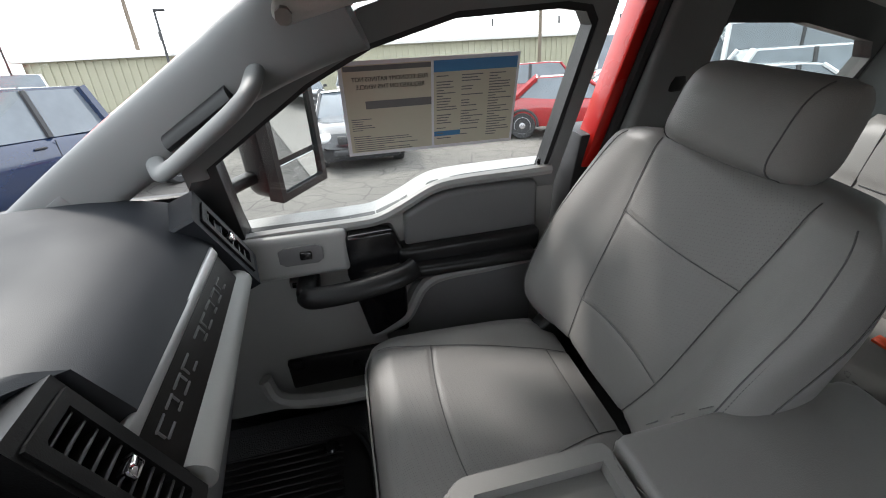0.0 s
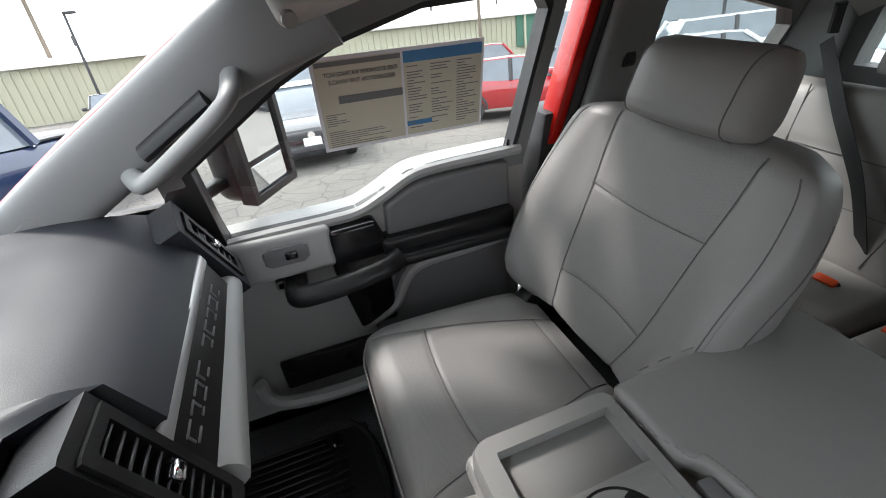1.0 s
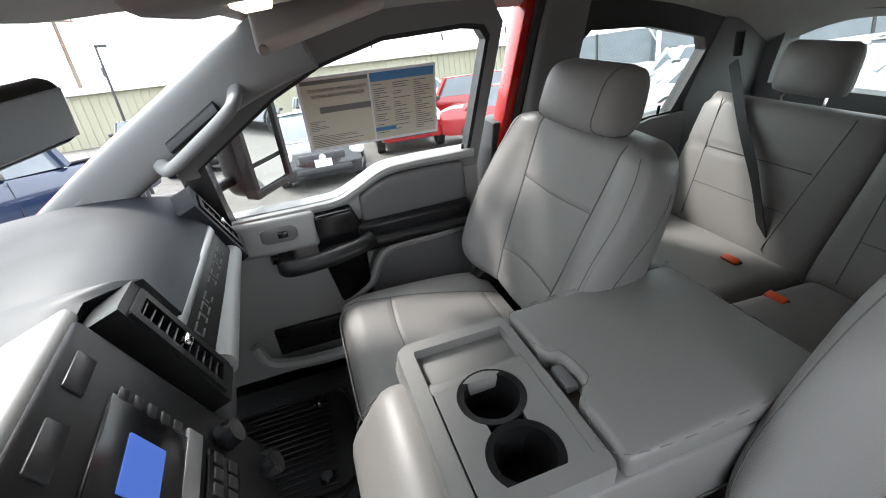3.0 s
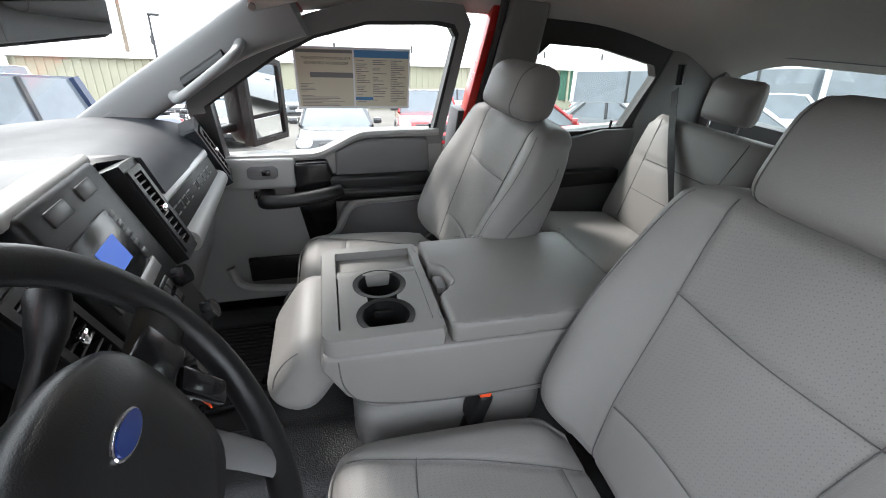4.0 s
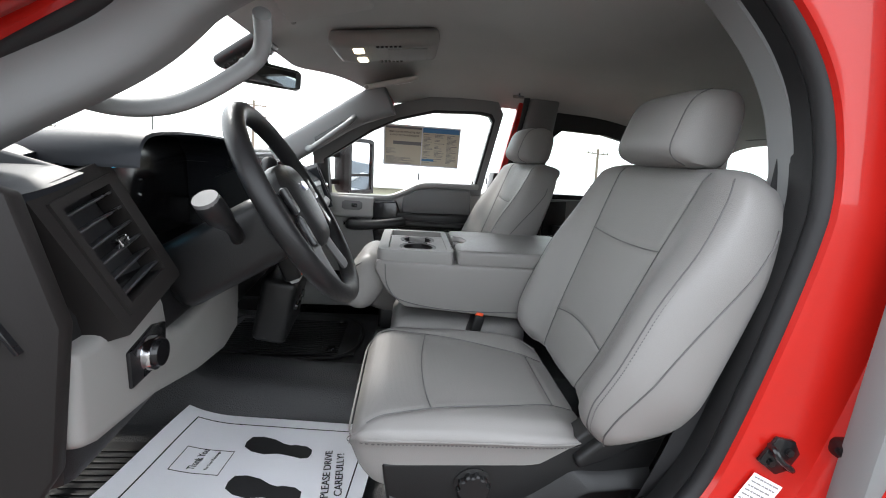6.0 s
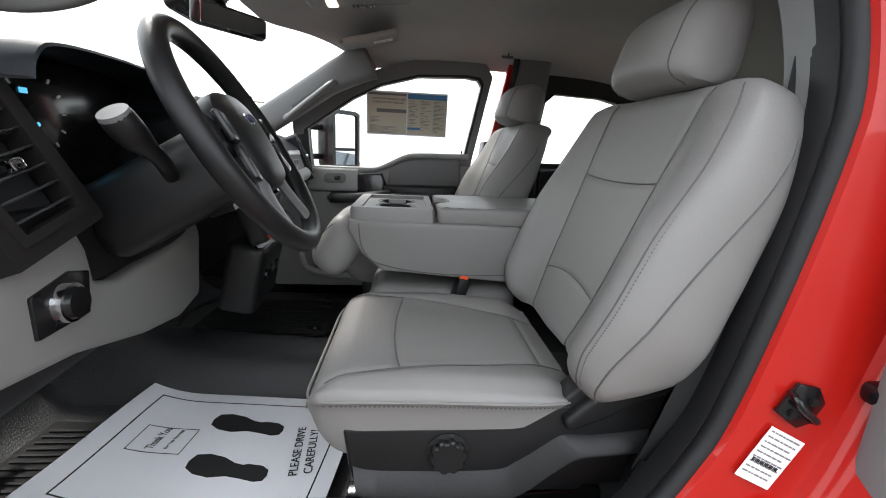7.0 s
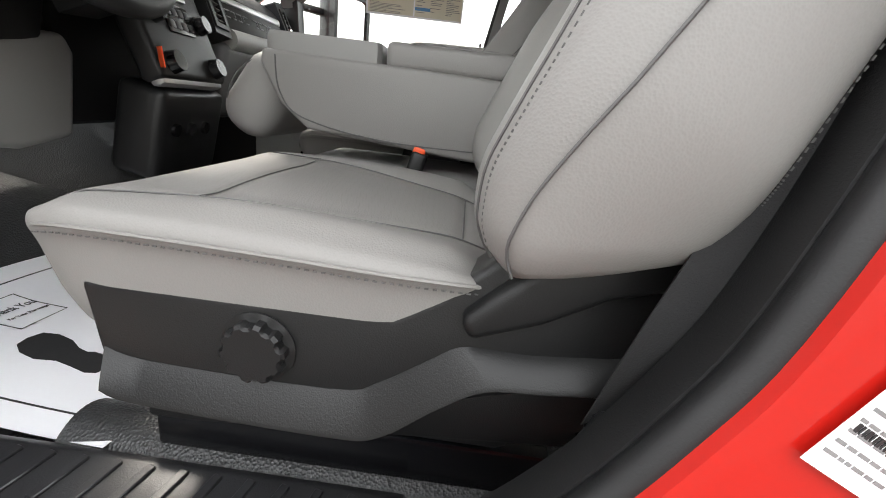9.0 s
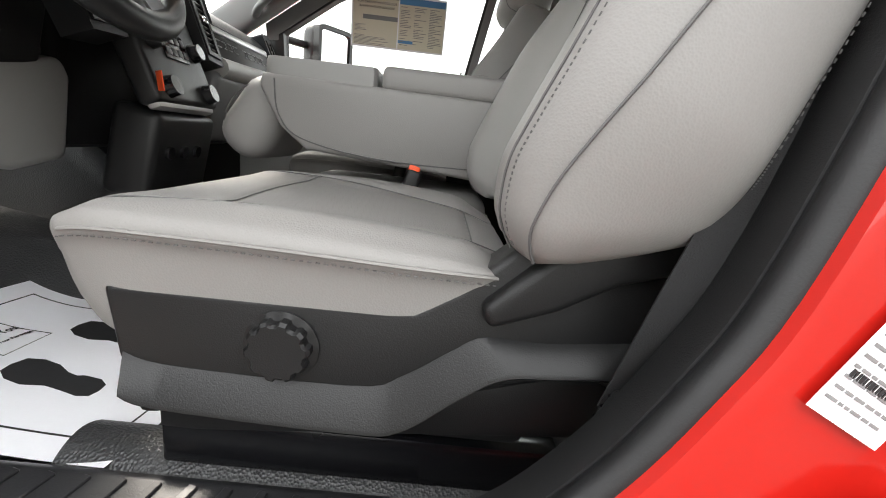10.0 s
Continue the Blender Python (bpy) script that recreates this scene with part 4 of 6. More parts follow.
side = thing("body_side", "bright red painted door jamb and sill of the truck", "truck body", kind="structure", at=(0.058, 0.04, 0.06))
jamb = [(0.001, -0.822), (0.006, -0.834), (0.016, -0.839), (0.105, -0.842), (0.125, -0.85), (0.135, -0.872), (0.145, -0.93), (0.17, -0.955), (0.40, -0.975)]
part("jamb", loft([[(x, y + way_y(z), z) for x, z in grown(d)] for d, y in jamb], caps=False), RED, side, "red painted jamb")
part("seal", tube([(x, -0.812 + way_y(z), z) for x, z in grown(0.004)], 0.015, 10, closed=True), RUBBER, side, "black bulb seal round the doorway")
part("inner_lip", loft([[(x, y + way_y(z), z) for x, z in grown(d)] for d, y in ((-0.010, -0.765), (-0.011, -0.79), (-0.008, -0.80), (0.004, -0.806))], caps=False), BLACK, side, "black inner door trim")

for s_ in (-1, 1):
    kick = part("wall_kick", box((0.84 if s_ > 0 else 0.60, 0.03, 0.75), (-0.78 if s_ > 0 else -1.02, s_ * 0.81, 1.16), 0.006), BLACK)
    tagged(kick, "black kick panel beside the footwell", "wall", kind="structure")
part("wall_rear_side", box((0.9, 0.05, 1.2), (1.17, -0.86, 1.35), 0.01), PILLAR)
tagged(bpy.data.objects["wall_rear_side"], "grey trim beside the rear bench", "wall", kind="structure")

od = thing("door_4", "open red driver's door with grey and black panel", "door", kind="structure", at=(-0.90, -0.99, 0))
od.rotation_euler = (0, 0, radians(-68))
part("skin", prism([(0.0, 0.86), (1.05, 0.86), (1.12, 1.2), (1.12, 1.56), (0.05, 1.50)], "y", -0.06, 0.0, 0.012), RED, od, "red painted outer skin")
part("panel", prism([(0.05, 0.90), (1.0, 0.90), (1.06, 1.2), (1.06, 1.55), (0.08, 1.49)], "y", 0.004, 0.09, 0.012), GREY_DARK, od, "grey inner panel")
part("armrest", box((0.5, 0.07, 0.08), (0.65, 0.12, 1.36), 0.02, 3), BLACK, od, "black armrest")

# inner trim of the driver's B pillar
bp = thing("b_pillar", "grey and black B pillar trim behind the driver's seat", "pillar trim", kind="structure", at=(0.058, 0.04, 0.045))


def pillar_run(z0, z1, back, y0, y1, ahead):
    line = [p for p in WAY if z0 <= p[1] <= z1 and p[0] > 0.3]
    line.sort(key=lambda p: p[1])
    fore = [(p[0] - ahead, p[1]) for p in line]
    aft = [(p[0] + back, p[1]) for p in line[::-1]]
    bm = prism([(float(a), float(b)) for a, b in fore + aft], "y", y0, y1)
    for v in bm.verts:
        v.co.y += way_y(v.co.z)
    return bm


part("upper_trim", pillar_run(1.52, 1.88, 0.02, -0.775, -0.728, 0.008), PILLAR, bp, "pale grey upper trim")
part("lower_trim", pillar_run(0.86, 1.515, 0.05, -0.80, -0.77, 0.0), BLACK, bp, "black grained lower trim")

# ---- sill ----
sill = thing("door_sill", "black ribbed scuff plate and vinyl kick along the doorway", "sill", kind="structure", at=(0.04, -0.005, 0.02))
part("scuff_plate", prism([(-0.60, 0.815), (-0.615, 0.824), (-0.685, 0.818), (-0.695, 0.79), (-0.59, 0.79)], "x", -0.72, 0.33, 0.004), SCUFF, sill, "black plastic scuff plate")
for i in range(24):
    x = -0.68 + i * 0.041
    part("rib", box((0.012, 0.06, 0.005), (x, -0.65, 0.8225), 0.0015, 1, (4, 0, -14)), SCUFF, sill)
part("vinyl_kick", thick(sheet(lambda x, t: (x, -0.505 - 0.095 * t, 0.806 + 0.022 * math.sin(math.pi * t) ** 0.8), np.linspace(-0.125, 0.50, 30), np.linspace(0, 1, 10)), 0.006), FLOORV, sill, "grained vinyl edge of the floor")
part("red_step", prism([(-0.69, 0.80), (-0.69, 0.76), (-0.84, 0.74), (-0.84, 0.785)], "x", -0.72, 0.36, 0.004), RED, sill, "red painted sill outside the scuff plate")
st = thing("door_striker", "black steel door striker bolted to the red jamb", "striker", at=(0.661, -0.806, 1.238))
st.rotation_euler, st.scale = (0, radians(25), 0), (0.72, 0.7, 0.72)
part("plate", prism([(-0.035, -0.03), (0.02, -0.04), (0.04, -0.02), (0.04, 0.025), (0.01, 0.045), (-0.03, 0.035)], "y", -0.006, 0.004, 0.002), BLACK_SMOOTH, st, "glossy black plate")
part("loop", tube(spline([(-0.03, 0, 0.012), (-0.036, -0.018, 0.01), (-0.022, -0.026, 0.0), (0.016, -0.026, -0.008), (0.03, -0.016, -0.012), (0.03, 0, -0.014)], 20), 0.0065, 8), BLACK_SMOOTH, st, "black striker loop")
for bx, bz in ((0.012, 0.018), (-0.01, -0.02)):
    part("bolt", tube([(bx, -0.004, bz), (bx, -0.012, bz)], 0.0085, 6), BLACK, st, "black bolt")
lab = thing("jamb_label", "white printed certification label stuck on the red jamb", "label", at=(0.639, -0.8065, 1.157))
lab.rotation_euler, lab.scale = (0, radians(27), 0), (0.97, 1, 0.82)
part("sheet", box((0.062, 0.001, 0.10), (0, 0, 0)), PAPER, lab, smooth=False)
rnd = random.Random(4)
rows = []
for k in range(9):
    z = 0.043 - k * 0.0098
    x = -0.027
    while x < 0.02:
        w = rnd.uniform(0.003, 0.011)
        rows.append(box((w, 0.0006, 0.0028), (min(x + w / 2, 0.024), -0.0009, z)))
        x += w + 0.002
part("print", join(*rows), GREY_INK, lab, "rows of small print", smooth=False)
part("bar_code", join(*[box((0.0012 + 0.0012 * (k % 3 == 0), 0.0006, 0.007), (-0.024 + k * 0.0028, -0.001, -0.012)) for k in range(17)]), INK, lab, "bar code", smooth=False)


hg = part("hinge", prism([(-0.06, -0.035), (0.03, -0.045), (0.055, 0.0), (0.03, 0.045), (-0.05, 0.035), (-0.085, 0.0)], "y", -0.012, 0.0, 0.004), RED, side, "red painted hinge of the rear door")
hg.location = (0.63, -0.868, 0.985)
part("knuckle", tube([(0.045, -0.022, -0.05), (0.045, -0.022, 0.05)], 0.017, 16), RED, hg)
for bx, bz, bm_ in ((0.0, -0.02, CHROME), (0.0, 0.024, RED), (-0.045, 0.0, RED)):
    part("bolt", tube([(bx, -0.01, bz), (bx, -0.022, bz)], [0.0125, 0.011], 6), bm_, hg, "hexagonal bolt head")
bt = part("wiring_boot", tube([(0.02 * math.sin(k * 0.06), -0.002 * k, 0.085 - 0.0045 * k) for k in range(40)], [0.030 if k % 4 < 2 else 0.022 for k in range(40)], 18), RUBBER, side, "ribbed black rubber wiring boot")
bt.location = (0.705, -0.885, 1.12)
part("collar", box((0.085, 0.035, 0.03), (0.0, 0.01, 0.09), 0.01, 2), BLACK_SMOOTH, bt)


# ---- dashboard ----
def dashboard():
    d = thing("dashboard", "black and grey dashboard with radio and air vents", "dashboard", at=(0.06, 0.0, 0.008))
    d.rotation_euler = (0, 0, radians(4.5))
    # padded top, from the windscreen's foot to the brow
    def top(u, y):
        edge = -0.36 + 0.08 * (y - 0.26) if y > 0.26 else (-0.36 - 0.09 * min(1.0, (0.26 - y) / 0.03) if y > -0.2 else (-0.575 if y > -0.655 else -0.49))
        x = -1.12 + (edge + 1.12) * u
        brow = (1.59 if y > -0.655 else 1.575) + 0.006 * math.cos(y * 2.2)
        hood = 0.035 * math.exp(-(((y + 0.44) / 0.25) ** 4))
        fall = lerp([(0, 0.09), (0.3, 0.035), (0.7, 0.004), (0.94, 0.0), (1, 0.008)], u)
        if y > 0.26:
            fall = lerp([(0, 0.08), (0.3, 0.035), (0.65, 0.012), (0.78, 0.016), (0.87, 0.028), (0.94, 0.050), (0.98, 0.073), (1, 0.092)], u)
        k = lerp([(0, 0), (0.5, 0.1), (0.85, 1), (1, 1)], u)
        return (x, y, brow + hood * k - fall)
    part("top_pad", thick(sheet(top, np.linspace(0, 1, 60), np.linspace(-0.80, 0.73, 110)), 0.018), DASH, d, "dark grained dash top")
    part("core", box((0.36, 0.86, 0.34), (-0.66, 0.29, 1.33), 0.03), BLACK, d)
    part("core", box((0.36, 0.64, 0.27), (-0.66, -0.46, 1.295), 0.03), BLACK, d)
    part("core", box((0.30, 0.10, 0.40), (-0.70, -0.735, 1.35), 0.03), BLACK, d)
    # passenger face: silver rail, black plate, pale ledge over the glove box
    face = pose(-0.345, 0.425, 1.455, 0, -20, -5)
    rail = part("silver_rail", box((0.02, 0.40, 0.022), (0.004, 0, 0.038), 0.006, 3), SILVER, d, "silver rail under the dash top")
    rail.matrix_basis = face
    plate = part("name_plate", box((0.02, 0.40, 0.085), (0, 0, -0.012), 0.004), BRONZE, d, "dark plate with raised block shapes")
    plate.matrix_basis = face
    widths = [0.026, 0.028, 0.026, 0.026, 0.028, 0.0, 0.03, 0.028, 0.024, 0.028]
    y = 0.15
    for k, w in enumerate(widths):
        if w:
            for z, share in ((0.009, 1.0), (-0.009, 0.85 if k % 2 else 0.6)):
                part("raised_mark", box((0.003, w * share, 0.0035), (0.0105, y - w * share / 2, z), 0.001, 1), SILVER_DARK, plate)
            part("raised_mark", box((0.003, 0.0035, 0.012), (0.0105, y - (0.003 if k % 3 else w - 0.003), 0.001), 0.001, 1), SILVER_DARK, plate)
        y -= (w or 0.018) + 0.006
    part("glove_ledge", tube([(-0.336, 0.245, 1.392), (-0.328, 0.44, 1.398), (-0.317, 0.66, 1.408)], 0.028, 14), GREY, d, "pale grey rounded ledge")
    part("glove_box", box((0.05, 0.44, 0.20), (-0.372, 0.44, 1.285), 0.02, 3, (0, 14, 0)), GREY_DARK, d, "glove box door")
    # vents

    def vent(name, at, turn, w, h, n, upright, frame=GREY_DARK):
        v = part(name, ring_plate(around([(-w / 2, -h / 2), (w / 2, -h / 2), (w / 2, h / 2), (-w / 2, h / 2)], 64), around([(-w / 2 + 0.014, -h / 2 + 0.012), (w / 2 - 0.014, -h / 2 + 0.012), (w / 2 - 0.014, h / 2 - 0.012), (-w / 2 + 0.014, h / 2 - 0.012)], 64), "x", -0.02, 0.012), frame, d, "air vent in a moulded frame", smooth=False)
        v.matrix_basis = pose(*at, *turn)
        part("duct", box((0.01, w - 0.02, h - 0.02), (-0.03, 0, 0)), INK, v)
        for k in range(n):
            f = (k + 0.5) / n - 0.5
            if upright:
                part("slat", box((0.026, 0.0035, h - 0.026), (-0.006, f * (w - 0.03), 0), 0.001, 1, (0, 0, 25)), SLAT, v)
            else:
                part("slat", box((0.026, w - 0.028, 0.0035), (-0.004, 0, f * (h - 0.026)), 0.001, 1, (0, -8, 0)), SLAT, v)
        part("tab", box((0.016, 0.022, 0.016), (0.012, 0, 0), 0.004), CHROME, v, "chrome-tipped vent tab")
        return v
    def surround(at, turn, w, h, deep, material, label, m=0.02):
        o = around([(-w / 2 - m, -h / 2 - 0.02), (w / 2 + m, -h / 2 - 0.02), (w / 2 + m, h / 2 + 0.02), (-w / 2 - m, h / 2 + 0.02)], 64)
        i = around([(-w / 2 + 0.004, -h / 2 + 0.004), (w / 2 - 0.004, -h / 2 + 0.004), (w / 2 - 0.004, h / 2 - 0.004), (-w / 2 + 0.004, h / 2 - 0.004)], 64)
        r = part("vent_surround", ring_plate(o, i, "x", -deep, 0.007), material, d, label)
        r.matrix_basis = pose(*at, *turn)
    surround((-0.325, 0.69, 1.478), (8, -22, 4), 0.066, 0.15, 0.09, DASH, "moulded dark surround of the side vent")
    vent("vent", (-0.325, 0.69, 1.478), (8, -22, 4), 0.066, 0.15, 7, False, BLACK)
    surround((-0.362, 0.197, 1.492), (-4, -21, 0), 0.07, 0.175, 0.05, BLACK, "black surround of the centre vent", 0.006)
    vent("vent", (-0.362, 0.197, 1.492), (-4, -21, 0), 0.07, 0.185, 11, False, BLACK)
    surround((-0.375, -0.205, 1.48), (4, -21, 0), 0.085, 0.18, 0.05, BLACK, "black surround of the centre vent", 0.006)
    vent("vent", (-0.375, -0.205, 1.48), (4, -21, 0), 0.085, 0.19, 11, False, BLACK)
    surround((-0.466, -0.655, 1.485), (14, -20, -4), 0.135, 0.175, 0.06, BRONZE, "dark bronze surround of the vent")
    vent("vent", (-0.466, -0.655, 1.485), (14, -20, -4), 0.135, 0.175, 6, False, BRONZE)
    # centre stack
    stack = part("head_unit", box((0.05, 0.26, 0.37), (0, 0, 0), 0.012, 3), BLACK, d, "black centre stack")
    stack.matrix_basis = pose(-0.375, -0.004, 1.442, 0, -21, 0)
    f = 0.027
    part("top_bar", box((0.11, 0.29, 0.022), (-0.035, 0, 0.185), 0.009, 3), GREY, stack, "grey cap over the stack")
    part("hazard_switch", box((0.004, 0.055, 0.024), (f - 0.001, 0.05, 0.155), 0.002), SLAT, stack, "hazard switch")
    part("stack_button", box((0.004, 0.06, 0.024), (f - 0.001, -0.05, 0.155), 0.002), SLAT, stack, "pair of round-cornered buttons")
    part("screen_frame", box((0.006, 0.165, 0.115), (f, -0.035, 0.06), 0.004), BLACK_SMOOTH, stack, "glossy screen surround")
    scr = part("screen", box((0.002, 0.072, 0.048), (f + 0.004, -0.03, 0.062)), SCREEN, stack, "lit blue radio screen", smooth=False)
    text("13:58", 0.017, (0.0015, 0, 0), (90, 0, 90), INK, scr, name="clock_digits")
    for k in range(5):
        part("radio_button", box((0.003, 0.02, 0.013), (f + 0.002, 0.052, 0.104 - k * 0.02), 0.002), SLAT, stack)
        part("radio_button", box((0.003, 0.022, 0.017), (f + 0.002, -0.108, 0.104 - k * 0.022), 0.002), SLAT, stack)
    part("silver_insert", box((0.006, 0.1, 0.026), (f + 0.001, 0.012, -0.005), 0.002), SILVER, stack, "silver strip below the screen")
    part("radio_panel", box((0.006, 0.095, 0.06), (f, 0.005, -0.06), 0.003), BLACK_SMOOTH, stack, "radio preset panel")
    for k in range(4):
        for j in range(2):
            part("radio_button", box((0.003, 0.018, 0.016), (f + 0.004, -0.03 + k * 0.023, -0.047 - j * 0.026), 0.002), SLAT, stack)
    for y, z in ((0.085, -0.06), (-0.085, -0.06)):
        part("radio_knob", tube([(f, y, z), (f + 0.022, y, z)], [0.021, 0.018], 24), BLACK_SMOOTH, stack, "round radio knob")
    clim = part("climate_panel", box((0.03, 0.24, 0.08), (0.0, 0, -0.155), 0.008), SILVER, stack, "silver-edged climate panel")
    part("climate_face", box((0.006, 0.20, 0.055), (0.017, 0, 0), 0.004), BLACK_SMOOTH, clim)
    for y in (-0.085, 0.085):
        kn = part("climate_knob", tube([(0.016, y, -0.155), (0.045, y, -0.155)], [0.024, 0.02], 24), BLACK_SMOOTH, stack, "rubbery climate knob with lit ring")
    low = part("socket_panel", box((0.10, 0.26, 0.20), (-0.37, 0.02, 1.165), 0.02, 3, (0, 12, 0)), BLACK, d, "black lower stack with sockets")
    for k in range(3):
        part("socket", tube([(-0.32, -0.06 + 0.06 * k, 1.17), (-0.31, -0.06 + 0.06 * k, 1.168)], 0.014, 16), BLACK_SMOOTH, d, "round power socket")
    # driver's side
    hood = spline([(-0.622, 1.598), (-0.612, 1.628), (-0.57, 1.65), (-0.42, 1.656), (-0.24, 1.652), (-0.175, 1.638), (-0.155, 1.595), (-0.15, 1.5)], 26)
    shells = []
    for x, k in ((-0.80, 0.62), (-0.70, 0.80), (-0.58, 0.95), (-0.47, 1.0), (-0.435, 0.99), (-0.432, 0.955), (-0.54, 0.93)):
        shells.append([(x - 0.03 * abs(y + 0.42), -0.42 + (float(y) + 0.42) * (0.8 + 0.2 * k), 1.53 + (float(z) - 1.53) * k) for y, z in hood])
    part("cluster_hood", loft(shells, caps=False, closed=False), DASH, d, "grained hood over the instruments")
    cl = part("instrument_panel", prism([(-0.60, 1.44), (-0.60, 1.585), (-0.56, 1.635), (-0.25, 1.655), (-0.20, 1.60), (-0.20, 1.44)], "x", -0.56, -0.54, 0.006), BLACK_SMOOTH, d, "black glossy instrument cluster")
    part("cluster_screen", box((0.002, 0.07, 0.045), (-0.538, -0.555, 1.53)), CYAN, cl, "small lit cluster screen", smooth=False)
    part("needle", box((0.002, 0.05, 0.006), (-0.538, -0.50, 1.53), 0, 1, (30, 0, 0)), CYAN, cl, smooth=False)
    part("dial_marks", join(*[box((0.002, 0.008, 0.003), (-0.538, -0.48 + 0.06 * math.cos(a), 1.56 + 0.06 * math.sin(a)), 0, 1, (math.degrees(a), 0, 0)) for a in np.linspace(0, 2 * math.pi, 14)]), PALE, cl, "pale dial marks", smooth=False)
    for k in range(3):
        part("warning_light", box((0.002, 0.014, 0.008), (-0.538, -0.57 + 0.035 * k, 1.59)), CYAN, cl, smooth=False)
    part("column_panel", prism([(-0.68, 1.43), (-0.68, 1.31), (-0.55, 1.30), (-0.2, 1.30), (-0.16, 1.43)], "x", -0.52, -0.455, 0.01), BLACK, d, "black panel round the column")
    knee = [(-0.785, 1.375), (-0.79, 1.24), (-0.75, 1.225), (-0.60, 1.205), (-0.42, 1.155), (-0.27, 1.13), (-0.16, 1.145), (-0.13, 1.30), (-0.15, 1.335), (-0.30, 1.30), (-0.48, 1.285), (-0.54, 1.30), (-0.55, 1.36), (-0.57, 1.40), (-0.63, 1.415), (-0.66, 1.37), (-0.74, 1.37)]
    part("knee_panel", prism(knee, "x", -0.54, -0.45, 0.016, 3), TRAY, d, "pale grey knee panel")
    bez = part("lamp_switch", prism([(-0.055, -0.035), (0.05, -0.035), (0.06, 0.03), (0.02, 0.04), (-0.055, 0.025)], "x", 0.0, 0.008, 0.003), BLACK_SMOOTH, d, "black head lamp switch plate")
    bez.matrix_basis = pose(-0.452, -0.625, 1.298, 0, 0, 0)
    part("ring", tube([(0.008, 0, 0), (0.02, 0, 0)], [0.03, 0.028], 32), CHROME, bez, "chrome ring")
    part("dial", tube([(0.02, 0, 0), (0.028, 0, 0)], [0.024, 0.022], 32), BLACK_SMOOTH, bez, "black rotary dial")
    end = part("end_cap", prism([(-0.95, 1.52), (-0.51, 1.585), (-0.475, 1.575), (-0.44, 1.42), (-0.47, 1.22), (-0.58, 1.05), (-0.95, 1.0)], "y", -0.815, -0.788, 0.006), BRONZE, d, "black end panel of the dash")
    part("badge_plate", box((0.16, 0.006, 0.035), (-0.58, -0.818, 1.49), 0.003), GREY_DARK, end, "dark plate with raised shapes")
    for k in range(4):
        part("raised_mark", box((0.018, 0.003, 0.014), (-0.62 + 0.03 * k, -0.822, 1.49), 0.002), BLACK_SMOOTH, end)
    for k in range(7):
        part("slat", box((0.005, 0.01, 0.075), (-0.66 + 0.027 * k, -0.819, 1.425), 0.001, 1, (0, -28, 0)), BLACK_SMOOTH, end)
    part("warning_tag", box((0.002, 0.045, 0.036), (-0.272, -0.163, 1.312), 0, 1, (0, -6, 40)), ORANGE, d, "orange paper tag hanging under the dash", smooth=False)
    return d


dashboard()


